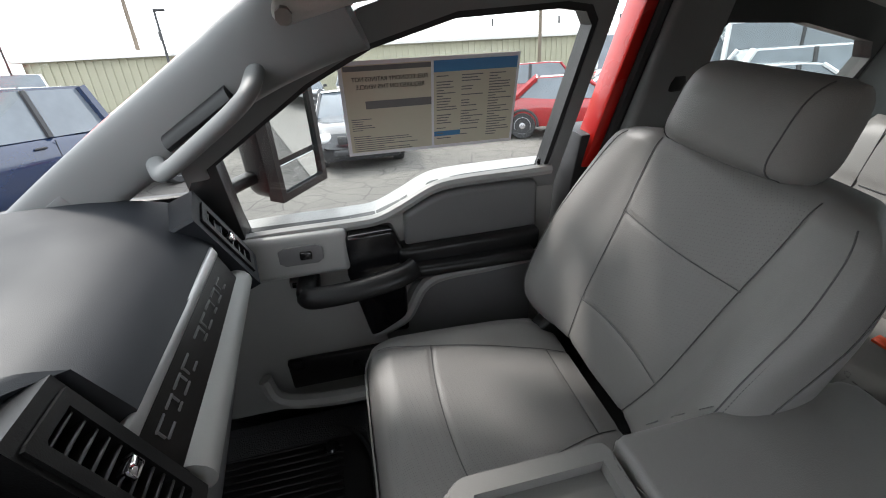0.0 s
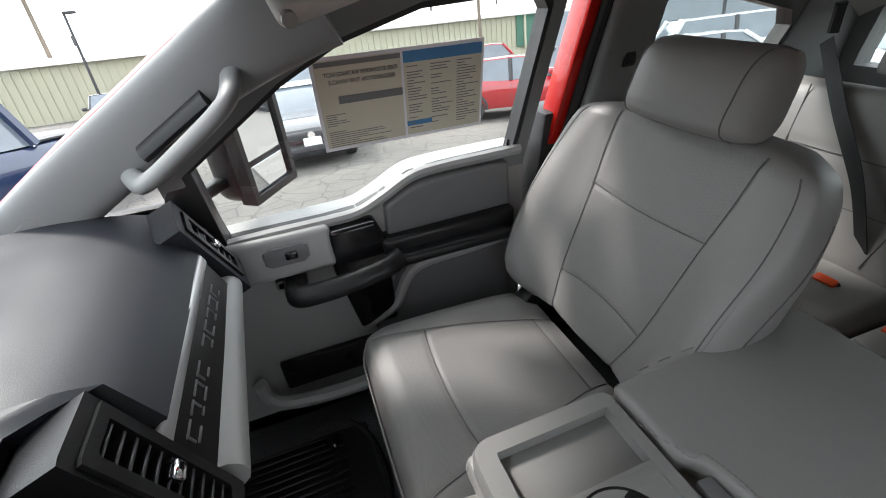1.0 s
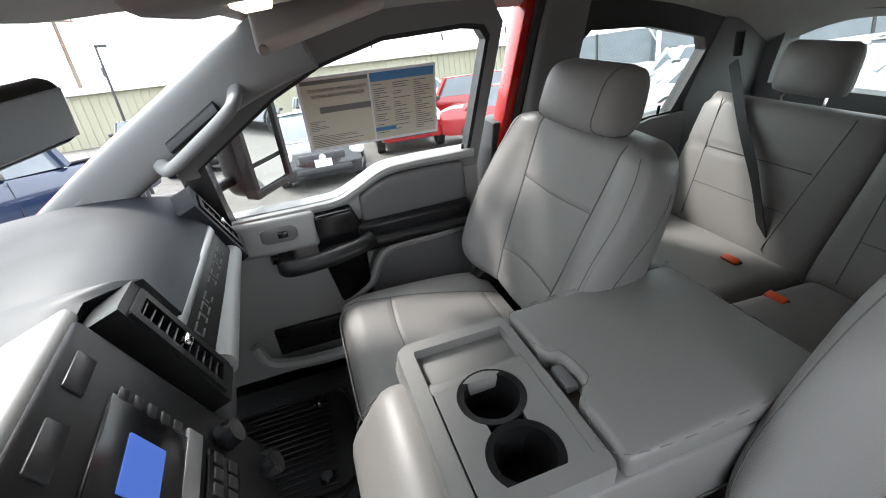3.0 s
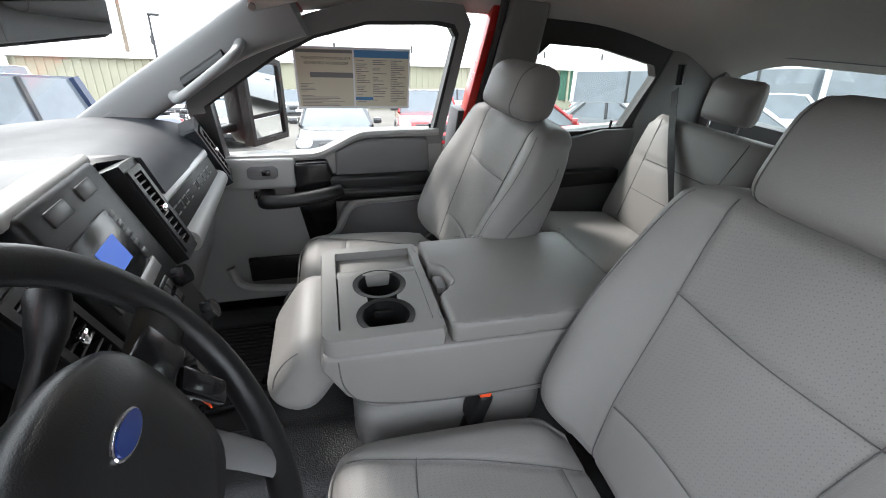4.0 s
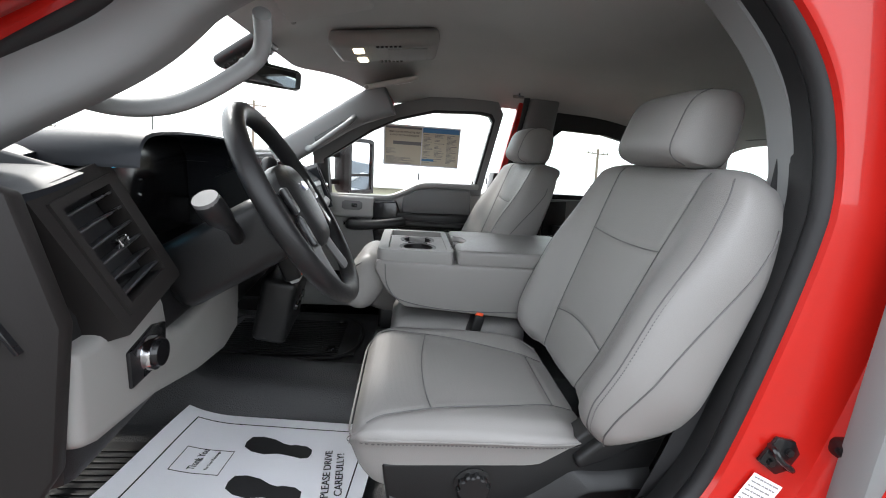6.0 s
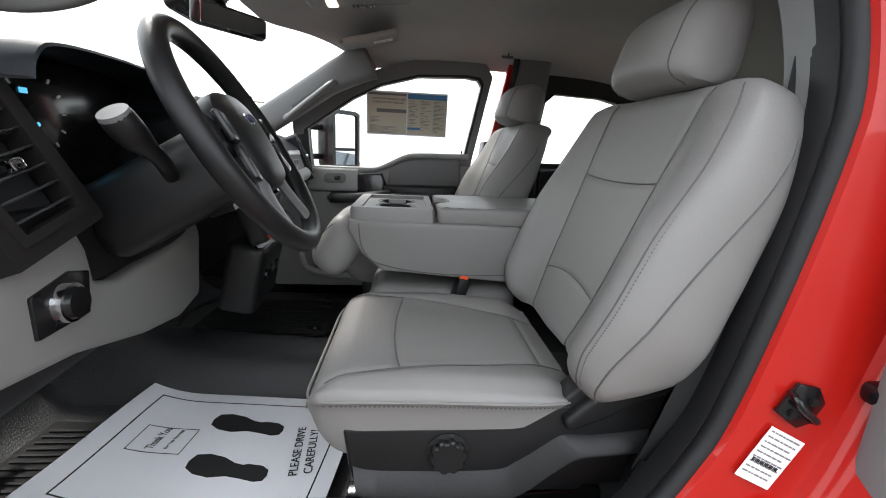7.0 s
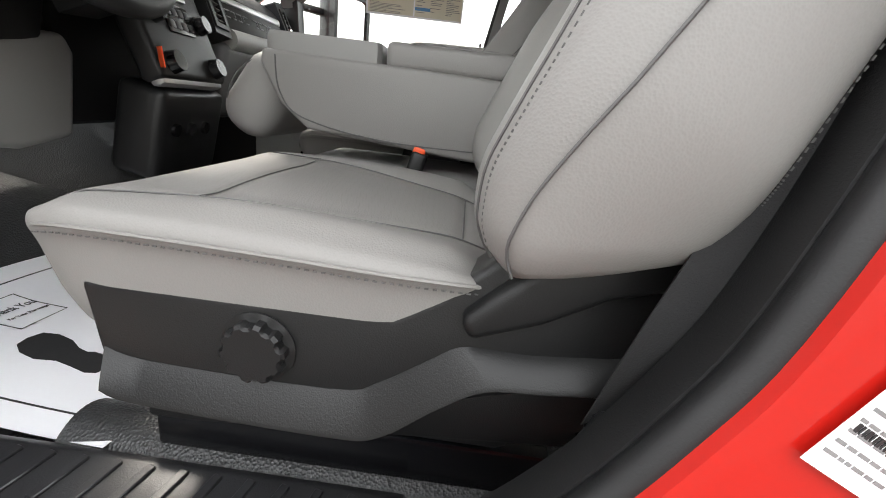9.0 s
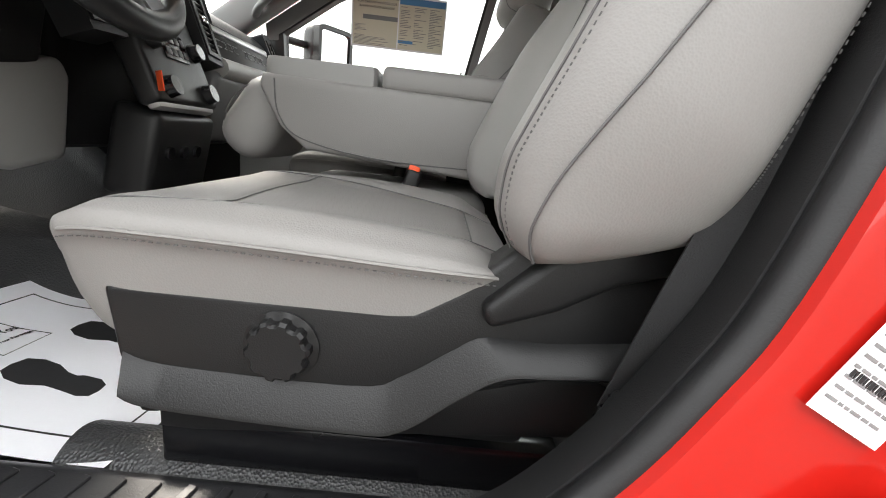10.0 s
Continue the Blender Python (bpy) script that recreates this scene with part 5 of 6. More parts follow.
# ---- steering wheel and column ----
def steering_wheel():
    w = thing("steering_wheel", "black steering wheel with buttons and oval badge", "steering wheel", at=(-0.138, -0.478, 1.537))
    w.rotation_euler = (0, radians(-31), radians(5))
    R = 0.197
    rim = [(0, R * math.cos(a), R * math.sin(a)) for a in np.linspace(0, 2 * math.pi, 96, endpoint=False)]
    part("rim", tube(rim, 0.0185, 16, closed=True), BLACK, w, "black grained rim")
    hub = [(y * 1.12, z * 1.12) for y, z in spline([(-0.085, 0.045), (-0.04, 0.075), (0.04, 0.075), (0.085, 0.045), (0.078, -0.02), (0.045, -0.075), (-0.045, -0.075), (-0.078, -0.02)], 48, True)]
    loops = [[(x, y * k, z * k) for y, z in hub] for x, k in ((-0.05, 0.9), (-0.01, 1.0), (0.008, 0.98), (0.018, 0.88), (0.024, 0.6), (0.026, 0.25))]
    part("airbag_pad", loft(loops), BLACK, w, "black grained airbag pad")
    badge = [[(x, 0.026 * k * math.cos(a), 0.0105 * k * math.sin(a) + 0.03) for a in np.linspace(0, 2 * math.pi, 32, endpoint=False)] for x, k in ((0.018, 1.0), (0.027, 1.0), (0.028, 0.95))]
    part("badge_rim", loft(badge), CHROME, w, "chrome oval rim")
    blue = [[(x, 0.0235 * k * math.cos(a), 0.0088 * k * math.sin(a) + 0.03) for a in np.linspace(0, 2 * math.pi, 32, endpoint=False)] for x, k in ((0.027, 1.0), (0.0295, 0.96))]
    part("badge", loft(blue), BADGE, w, "blue oval badge")
    for s in (-1, 1):
        sp = spline([(-0.01, s * 0.06, 0.0), (-0.005, s * 0.11, 0.012), (0, s * 0.175, 0.02)], 8)
        part("spoke", tube(sp, 0.03, 12, flat=0.35, up=(0, 0, 1)), BLACK, w, "black side spoke")
        pad = part("button_pad", box((0.012, 0.05, 0.05), (0.012, s * 0.108, 0.018), 0.005, 2, (0, 0, s * -8)), BLACK_SMOOTH, w, "black button pad")
        for k, (dy, dz) in enumerate(((0, 0.014), (0, -0.014), (-0.015, 0), (0.015, 0), (0, 0))):
            part("button", box((0.005, 0.011, 0.009), (0.008, s * 0.108 + dy, 0.018 + dz), 0.002), BLACK, pad)
        pad = part("button_pad", box((0.012, 0.03, 0.06), (0.01, s * 0.112, -0.042), 0.005, 2, (s * 16, 0, s * -8)), BLACK_SMOOTH, w, "black lower button pad")
        for k in range(2):
            part("button", box((0.005, 0.02, 0.018), (0.008, s * 0.112, -0.028 - 0.026 * k), 0.002), BLACK, pad)
        leg = spline([(0, s * 0.045, -0.05), (-0.004, s * 0.07, -0.10), (0, s * 0.085, -0.168)], 8)
        part("lower_spoke", tube(leg, 0.022, 10, flat=0.4, up=(0, 1, 0)), SILVER_DARK, w, "satin grey lower spoke")
    col = thing("steering_column", "black steering column shroud with gear lever", "steering column", at=(-0.138, -0.478, 1.537))
    col.rotation_euler = (0, radians(-31), radians(5))
    part("shroud", box((0.24, 0.13, 0.13), (-0.16, 0, -0.01), 0.03, 4), BLACK, col, "black column shroud")
    lever = part("gear_lever", tube(spline([(-0.13, 0.05, 0.02), (-0.10, 0.11, 0.05), (-0.06, 0.15, 0.085), (-0.04, 0.175, 0.115)], 12), [0.012] * 6 + [0.013, 0.017, 0.019, 0.019, 0.019, 0.016], 12), BLACK, col, "black column shift lever")
    part("stalk", tube(spline([(-0.12, -0.05, 0.0), (-0.09, -0.12, 0.02), (-0.08, -0.17, 0.05), (-0.075, -0.19, 0.075)], 12), [0.012] * 6 + [0.016, 0.02, 0.021, 0.021, 0.021, 0.020], 14), BLACK, col, "black indicator stalk")
    part("cap", tube([(-0.075, -0.19, 0.075), (-0.0735, -0.1935, 0.080)], [0.02, 0.019], 20), SILVER_DARK, col, "pale end cap of the stalk")
    return w


BADGE = surface("badge_blue", (0.01, 0.03, 0.15), 0.2, grain=100, bump=0.0, coat=1.0)
steering_wheel()
for k, (y, z, w) in enumerate(((-0.50, 0.99, 0.07), (-0.32, 0.99, 0.11))):
    pd = thing("pedal", "black rubber-faced pedal on its arm", "pedal", "pedals", at=(-0.80, y, z))
    part("pad", box((0.02, w, 0.09), (0, 0, 0), 0.006, 2, (0, -35, 0)), RUBBER, pd, "ribbed rubber pad")
    part("arm", tube([(-0.01, 0, 0.02), (-0.08, 0, 0.18), (-0.10, 0, 0.30)], 0.012, 8), BLACK, pd)

# ---- overhead ----
mir = thing("rear_view_mirror", "black framed rear-view mirror on the windscreen", "mirror", at=(-0.335, 0.0, 1.845))
mir.rotation_euler = (radians(3), radians(8), radians(-22))
part("housing", box((0.032, 0.245, 0.062), (0, 0, 0), 0.016, 4), BLACK_SMOOTH, mir, "black housing")
part("glass", box((0.003, 0.225, 0.046), (0.0157, 0, 0), 0.001), MIRROR, mir, "mirror glass", smooth=False)
part("stem", tube([(-0.02, 0, 0.02), (-0.07, 0, 0.08)], 0.012, 10), BLACK, mir, "black stem")
sh = thing("sensor_shroud", "black plastic camera shroud behind the mirror", "sensor shroud", at=(-0.40, -0.005, 1.90))
sh.rotation_euler = (0, radians(-34), 0)
part("shell", box((0.16, 0.14, 0.035), (0, 0, 0), 0.016, 4), BLACK, sh, "black moulded shell")
for k in range(9):
    part("rib", box((0.004, 0.12, 0.006), (-0.064 + 0.016 * k, 0, -0.018), 0.001, 1), BLACK_SMOOTH, sh)
ohc = thing("overhead_console", "grey overhead console with two lit map lamps", "overhead console", at=(-0.01, 0.0, 1.952))
ohc.rotation_euler = (0, radians(-6), 0)
OHC = surface("overhead_plastic", (0.2, 0.195, 0.185), 0.55, grain=700, bump=0.2)
part("body", box((0.30, 0.21, 0.045), (0, 0, 0), 0.018, 4), OHC, ohc, "grey plastic body")
for s in (-1, 1):
    part("map_lamp", box((0.028, 0.05, 0.006), (-0.075, s * 0.055, -0.0225), 0.002), LAMP, ohc, "lit warm map lamp", smooth=False)
    for k in range(6):
        part("switch", box((0.008, 0.02, 0.004), (-0.02 + 0.012 * k, s * 0.085, -0.023), 0.001), BLACK_SMOOTH, ohc)
part("holder_lid", box((0.11, 0.14, 0.006), (0.06, 0, -0.0225), 0.003), OHC, ohc, "hinged glasses holder")


def visor(y, name):
    v = thing("sun_visor", "grey cloth sun visor folded up with a warning label", "sun visor", "sun visors", at=(-0.013, y * 1.10 + 0.018, 1.928) if y > 0 else (-0.13, -0.45, 1.985))
    v.rotation_euler = (radians(9 if y > 0 else -9), radians(-14), 0)
    part("flap", box((0.20, 0.40, 0.02), (0, 0, 0), 0.01, 3), CLOTH, v, "cloth-covered flap")
    lb = part("warning_label", box((0.07, 0.11, 0.001), (0.045, -0.02 if y > 0 else 0.02, -0.0108)), PAPER, v, "white printed warning label", smooth=False)
    part("print", join(*[box((0.002, 0.085 - 0.02 * (k % 3), 0.0006), (0.02 + 0.006 * k, -0.02 if y > 0 else 0.02, -0.0116)) for k in range(8)]), GREY_INK, lb, smooth=False)
    part("hinge", tube([(-0.09, -0.21, 0.0), (-0.09, 0.21, 0.0)], 0.007, 8), OHC, v)
    return v


visor(0.42, "p")
visor(-0.42, "d")
for y in (0.58, -0.56):
    dl = thing("dome_lamp", "small pale dome lamp in the headliner", "lamp", "dome lamps", at=(0.80, y, lining_at(0.80, y)[2] - 0.006))
    dl.rotation_euler = (radians(-14 * (1 if y > 0 else -1)), 0, 0)
    part("bezel", box((0.12, 0.035, 0.012), (0, 0, 0), 0.005, 3), OHC, dl, "grey bezel")
    part("lens", box((0.06, 0.02, 0.006), (0, 0, -0.006), 0.003), LAMP, dl, "lit lens")
for x in (0.55, 1.15):
    hk = thing("coat_hook", "small grey coat hook on the roof rail", "hook", "coat hooks", at=(x, 0.66, 1.945))
    part("plate", box((0.05, 0.01, 0.03), (0, 0, 0), 0.005, 3, (-40, 0, 0)), OHC, hk)
    part("prong", tube([(0, -0.006, 0), (0, -0.022, -0.006), (0, -0.026, 0.008)], 0.004, 8), CHROME, hk)

# ---- belts ----


def strap(name, pts, width, label, across):
    s = thing(name, label, "seat belt", "belts", at=(0.10, 0.035, 0.065) if pts[0][1] < 0 else (0, 0, 0))
    line = spline(pts, 30)
    a = Vector(across)
    loops = []
    for i, p in enumerate(line):
        t = Vector(line[min(i + 1, 29)]) - Vector(line[max(i - 1, 0)])
        t.normalize()
        w = (a - t * a.dot(t)).normalized() * width / 2
        n = t.cross(w).normalized() * 0.0008
        p = Vector(p)
        loops.append([p - w - n, p + w - n, p + w + n, p - w + n])
    part("webbing", loft(loops), WEB, s, "black woven webbing")
    return s


db = strap("seat_belt", [(0.585, -0.715, 1.72), (0.562, -0.74, 1.535), (0.545, -0.75, 1.385), (0.512, -0.757, 1.305), (0.495, -0.76, 1.235), (0.474, -0.76, 1.16), (0.452, -0.755, 1.075), (0.440, -0.735, 0.985)], 0.047, "black driver's seat belt running down to its anchor", (1, 0, 0.2))
an = part("anchor_sleeve", box((0.055, 0.022, 0.10), (0.430, -0.752, 0.955), 0.006, 2, (0, 24, 0)), BLACK, db, "ribbed black plastic anchor sleeve")
for k in range(8):
    part("rib", box((0.057, 0.025, 0.004), (0.448 - 0.0047 * k, -0.752, 0.99 - 0.0105 * k), 0.0015, 1, (0, 24, 0)), BLACK_SMOOTH, an)
part("guide_ring", box((0.05, 0.03, 0.05), (0.585, -0.715, 1.735), 0.012, 3), BLACK, db, "black shoulder guide")
strap("seat_belt", [(0.65, 0.73, 1.78), (0.65, 0.74, 1.5), (0.645, 0.745, 1.2), (0.625, 0.745, 0.95)], 0.047, "black passenger seat belt hanging at the pillar", (1, 0, 0))
rb = strap("seat_belt", [(1.31, 0.665, 1.68), (1.23, 0.53, 1.54), (1.16, 0.39, 1.40), (1.15, 0.31, 1.24)], 0.034, "black rear belt stretched across the outboard seat", (0.3, 1, 0.2))
part("guide", tube([(1.315, 0.66, 1.70), (1.305, 0.66, 1.77)], 0.014, 8), BLACK, rb, "black upper guide")

# ---- mats ----
mt = thing("floor_mat", "black ribbed all-weather mat in the passenger footwell", "floor mat", at=(0, 0, 0.8))
part("sheet", box((0.56, 0.40, 0.01), (-0.40, 0.52, 0.008), 0.004), RUBBER, mt)
for k in range(17):
    part("rib", box((0.50, 0.008, 0.007), (-0.44, 0.335 + 0.0205 * k, 0.0155), 0.002, 1), RUBBER, mt)
part("rim", tube(spline([(-0.71, 0.31, 0.012), (-0.17, 0.31, 0.012), (-0.17, 0.69, 0.012), (-0.71, 0.69, 0.012)], 60, True), 0.009, 6, closed=True), RUBBER, mt)
for x, y in ((-0.22, 0.36), (-0.22, 0.64)):
    part("eyelet", tube([(x, y, 0.013), (x, y, 0.026)], [0.024, 0.016], 20), BLACK_SMOOTH, mt)
dm = thing("floor_mat", "black ribbed mat under the driver's feet", "floor mat", at=(0, 0, 0.8))
part("sheet", box((0.58, 0.42, 0.008), (-0.46, -0.44, 0.006), 0.003), RUBBER, dm)
for k in range(17):
    part("rib", box((0.54, 0.008, 0.004), (-0.46, -0.615 + 0.0215 * k, 0.0115), 0.001, 1), RUBBER, dm)

# white courtesy sheet
pm = thing("paper_mat", "white printed paper floor mat with two shoe prints", "paper mat", at=(-0.345, -0.44, 0.818))
pm.rotation_euler = (0, 0, radians(0))


def curl(x, y):
    return 0.006 + 0.03 * max(0.0, (-x - 0.15) / 0.18) ** 2 + 0.010 * max(0, x / 0.3) ** 3 + 0.004 * math.sin(6 * x + 3 * y) + 0.004 * math.sin(11 * y)


part("sheet", thick(sheet(lambda x, y: (x, y, curl(x, y)), np.linspace(-0.33, 0.31, 26), np.linspace(-0.23, 0.22, 18)), 0.0006), PAPER, pm)


def ink(outline, name="print"):
    bm = prism(outline, "z", 0.0, 0.0004)
    bmesh.ops.triangulate(bm, faces=[f for f in bm.faces if len(f.verts) > 4])
    for v in bm.verts:
        v.co.z += curl(v.co.x, v.co.y) + 0.0009
    return part(name, bm, INK, pm, smooth=False)


def frame_line(x0, x1, y0, y1, w):
    n = 24
    for xa, xb, ya, yb in ((x0, x1, y0, y0 + w), (x0, x1, y1 - w, y1), (x0, x0 + w, y0, y1), (x1 - w, x1, y0, y1)):
        bm = sheet(lambda x, y: (x, y, curl(x, y) + 0.0011), np.linspace(xa, xb, n if xb - xa > w else 2), np.linspace(ya, yb, n if yb - ya > w else 2))
        part("border", bm, INK, pm, smooth=False)


frame_line(-0.28, 0.27, -0.185, 0.18, 0.004)
frame_line(-0.235, -0.095, -0.03, 0.06, 0.0025)
sole = [(0.14, 0.0), (0.13, 0.026), (0.09, 0.036), (0.04, 0.034), (0.0, 0.022), (-0.03, 0.02), (-0.045, 0.026), (-0.09, 0.028), (-0.115, 0.018), (-0.12, 0.0), (-0.115, -0.018), (-0.09, -0.026), (-0.045, -0.024), (0.0, -0.024), (0.05, -0.038), (0.10, -0.036), (0.135, -0.022)]
for sx, sy in ((0.03, 0.085), (0.055, -0.065)):
    ink([(-x * 0.8 + sx, y * 0.9 + sy + 0.12 * x) for x, y in sole], "shoe_print")
text("PLEASE DRIVE", 0.029, (0.195, 0.0, curl(0.195, 0) + 0.005), (0, 0, 103), INK, pm)
text("CAREFULLY!", 0.029, (0.23, 0.0, curl(0.23, 0) + 0.005), (0, 0, 103), INK, pm)
text("Thank You", 0.03, (-0.175, 0.015, curl(-0.175, 0.015) + 0.006), (0, 0, 90), INK, pm, squeeze=0.6)
text("For Your Patronage", 0.012, (-0.135, 0.015, curl(-0.135, 0.015) + 0.006), (0, 0, 90), INK, pm, squeeze=0.75)
ring = [(0.225 + 0.014 * math.cos(a), 0.145 + 0.014 * math.sin(a), curl(0.225, 0.145) + 0.002) for a in np.linspace(0, 2 * math.pi, 28, endpoint=False)]
part("drawn_ring", tube(ring, 0.001, 4, closed=True), INK, pm)
pm.location, pm.scale = (-0.28, -0.355, 0.818), (0.94, 0.94, 1)
pm.rotation_euler = (0, 0, radians(-7))


# ---- window sticker, seen from behind ----
def sticker():
    s = thing("window_sticker", "printed price sheet stuck inside the passenger window", "window sticker", at=(0.1265, -0.062, 0.089))
    s.scale = (0.90, 1, 0.904)

    def face(x0, x1, z0, z1, mat, k, name):
        yy = lambda z: lean(0.8395 - 0.0006 * k, z)
        bm = sheet(lambda x, z: (x, yy(z), z), np.linspace(x0 - 0.0635, x1 - 0.0635, 3), np.linspace(z0, z1, 4))
        return part(name, thick(bm, 0.0003), mat, s, smooth=False)
    L, Rr, B, T = -0.138, 0.265, 1.668, 1.876
    face(L, Rr, B, T, PAPER, 0, "sheet")
    face(L + 0.008, 0.06, B + 0.008, T - 0.008, CREAM, 1, "left_panel")
    face(0.066, Rr - 0.006, B + 0.008, T - 0.008, CREAM, 1, "right_panel")
    face(0.066, Rr - 0.006, T - 0.032, T - 0.008, BLUE, 2, "blue_band")
    face(L + 0.05, 0.06, T - 0.10, T - 0.083, GREY_INK, 2, "grey_band")
    face(L + 0.01, 0.06, T - 0.020, T - 0.010, GREY_INK, 2, "grey_band")
    face(0.066, 0.13, B + 0.03, B + 0.042, BLUE, 2, "blue_band")
    rnd = random.Random(9)
    rows = []
    for k in range(24):
        z = T - 0.042 - k * 0.0062
        for x0, x1 in ((0.072, 0.12), (0.13, 0.185), (0.195, 0.255)):
            if rnd.random() < 0.8:
                w = rnd.uniform(0.3, 1.0) * (x1 - x0)
                rows.append(sheet(lambda x, zz: (x - 0.0635, lean(0.8395 - 0.0019, zz), zz), [x0, x0 + w], [z, z + 0.0022]))
    for k in range(16):
        z = B + 0.085 - k * 0.005
        if k in (6, 7):
            continue
        w = rnd.uniform(0.05, 0.16)
        rows.append(sheet(lambda x, zz: (x - 0.0635, lean(0.8395 - 0.0019, zz), zz), [L + 0.015, L + 0.015 + w * (0.4 if k < 9 else 1)], [z, z + 0.0018]))
    part("print", join(*rows), GREY_INK, s, "rows of small print", smooth=False)
    for k, (body, size, z) in enumerate((("FUEL ECONOMY RATINGS NOT", 0.0125, T - 0.037), ("REQUIRED ON THIS VEHICLE", 0.0125, T - 0.053))):
        ob = text(body, size, (-0.04 - 0.0635 + 0.01, lean(0.8395, z) - 0.0022, z), (90 - 7, 0, 0), INK, s, squeeze=-0.92)
    return s


sticker()


# ---- towing mirror outside the passenger window ----
def tow_mirror():
    m = thing("door_mirror", "tall black and red towing mirror with two glasses", "mirror", at=(-0.225, 1.08, 1.565))
    m.rotation_euler, m.scale = (0, 0, radians(-36)), (0.85, 0.85, 0.85)
    part("shell", box((0.14, 0.24, 0.36), (-0.03, 0.0, 0.0), 0.05, 5), BLACK, m, "black mirror shell")
    part("cap", box((0.10, 0.20, 0.30), (-0.062, 0.0, 0.01), 0.045, 5), RED, m, "red mirror cap")
    part("glass", box((0.004, 0.19, 0.20), (0.042, 0.0, 0.055), 0.0015), MIRROR, m, "main mirror glass", smooth=False)
    part("spot_glass", box((0.004, 0.19, 0.085), (0.042, 0.0, -0.105), 0.0015), MIRROR, m, "lower spotter glass", smooth=False)
    part("bezel", ring_plate(around([(-0.115, -0.175), (0.115, -0.175), (0.115, 0.165), (0.08, 0.178), (-0.08, 0.178), (-0.115, 0.165)], 80), around([(-0.095, -0.15), (0.095, -0.15), (0.095, 0.145), (0.07, 0.157), (-0.07, 0.157), (-0.095, 0.145)], 80), "x", 0.0, 0.056), BLACK, m, "black bezel round the glasses")
    for z in (0.07, -0.10):
        part("arm", box((0.05, 0.22, 0.035), (-0.05, -0.19, z), 0.012, 3), BLACK, m, "black telescoping arm")
    return m


tow_mirror()


inside = set(bpy.data.objects)


# ---- outside: lot, building, vehicles, poles, trees ----
def ground_material():
    m, n, l, b = nodes_of("worn_asphalt")
    tc = n.new("ShaderNodeTexCoord")
    crack = n.new("ShaderNodeTexVoronoi")
    crack.feature = "DISTANCE_TO_EDGE"
    crack.inputs["Scale"].default_value = 2.6
    warp = n.new("ShaderNodeTexNoise")
    warp.inputs["Scale"].default_value, warp.inputs["Detail"].default_value = 3.0, 6
    add = n.new("ShaderNodeMix")
    add.data_type = "VECTOR"
    add.inputs["Factor"].default_value = 0.12
    l.new(tc.outputs["Object"], warp.inputs["Vector"])
    l.new(tc.outputs["Object"], add.inputs["A"])
    l.new(warp.outputs["Color"], add.inputs["B"])
    l.new(add.outputs["Result"], crack.inputs["Vector"])
    line = n.new("ShaderNodeMapRange")
    line.inputs["From Max"].default_value, line.inputs["To Min"].default_value = 0.035, 0.45
    l.new(crack.outputs["Distance"], line.inputs["Value"])
    big = n.new("ShaderNodeTexNoise")
    big.inputs["Scale"].default_value, big.inputs["Detail"].default_value = 0.35, 8
    l.new(tc.outputs["Object"], big.inputs["Vector"])
    grit = n.new("ShaderNodeTexNoise")
    grit.inputs["Scale"].default_value, grit.inputs["Detail"].default_value = 60, 4
    l.new(tc.outputs["Object"], grit.inputs["Vector"])
    ramp = n.new("ShaderNodeValToRGB")
    ramp.color_ramp.elements[0].position, ramp.color_ramp.elements[0].color = 0.3, (0.10, 0.094, 0.085, 1)
    ramp.color_ramp.elements[1].position, ramp.color_ramp.elements[1].color = 0.7, (0.18, 0.168, 0.15, 1)
    l.new(big.outputs["Fac"], ramp.inputs["Fac"])
    g2 = n.new("ShaderNodeMapRange")
    g2.inputs["From Min"].default_value, g2.inputs["From Max"].default_value = 0.3, 0.7
    g2.inputs["To Min"].default_value, g2.inputs["To Max"].default_value = 0.75, 1.2
    l.new(grit.outputs["Fac"], g2.inputs["Value"])
    mul = n.new("ShaderNodeMath")
    mul.operation = "MULTIPLY"
    l.new(line.outputs["Result"], mul.inputs[0])
    l.new(g2.outputs["Result"], mul.inputs[1])
    sc = n.new("ShaderNodeVectorMath")
    sc.operation = "SCALE"
    l.new(ramp.outputs["Color"], sc.inputs[0])
    l.new(mul.outputs[0], sc.inputs["Scale"])
    l.new(sc.outputs[0], b.inputs["Base Color"])
    b.inputs["Roughness"].default_value = 0.9
    bp = n.new("ShaderNodeBump")
    bp.inputs["Distance"].default_value = 0.02
    l.new(mul.outputs[0], bp.inputs["Height"])
    l.new(bp.outputs["Normal"], b.inputs["Normal"])
    return m


ASPHALT = ground_material()
CONCRETE = surface("concrete_apron", (0.24, 0.225, 0.20), 0.9, grain=40, bump=0.3, vary=0.16, blotch=0.8, dist=0.01)
tagged(part("ground", box((900, 900, 0.2), (0, 150, -0.1)), ASPHALT, smooth=False), "cracked pale asphalt of a sales lot", "ground", kind="structure")
tagged(part("pavement", box((60, 3.4, 0.02), (0, 3.6, 0.012), 0.004), CONCRETE, smooth=False), "strip of pale concrete beside the truck", "pavement", kind="structure")

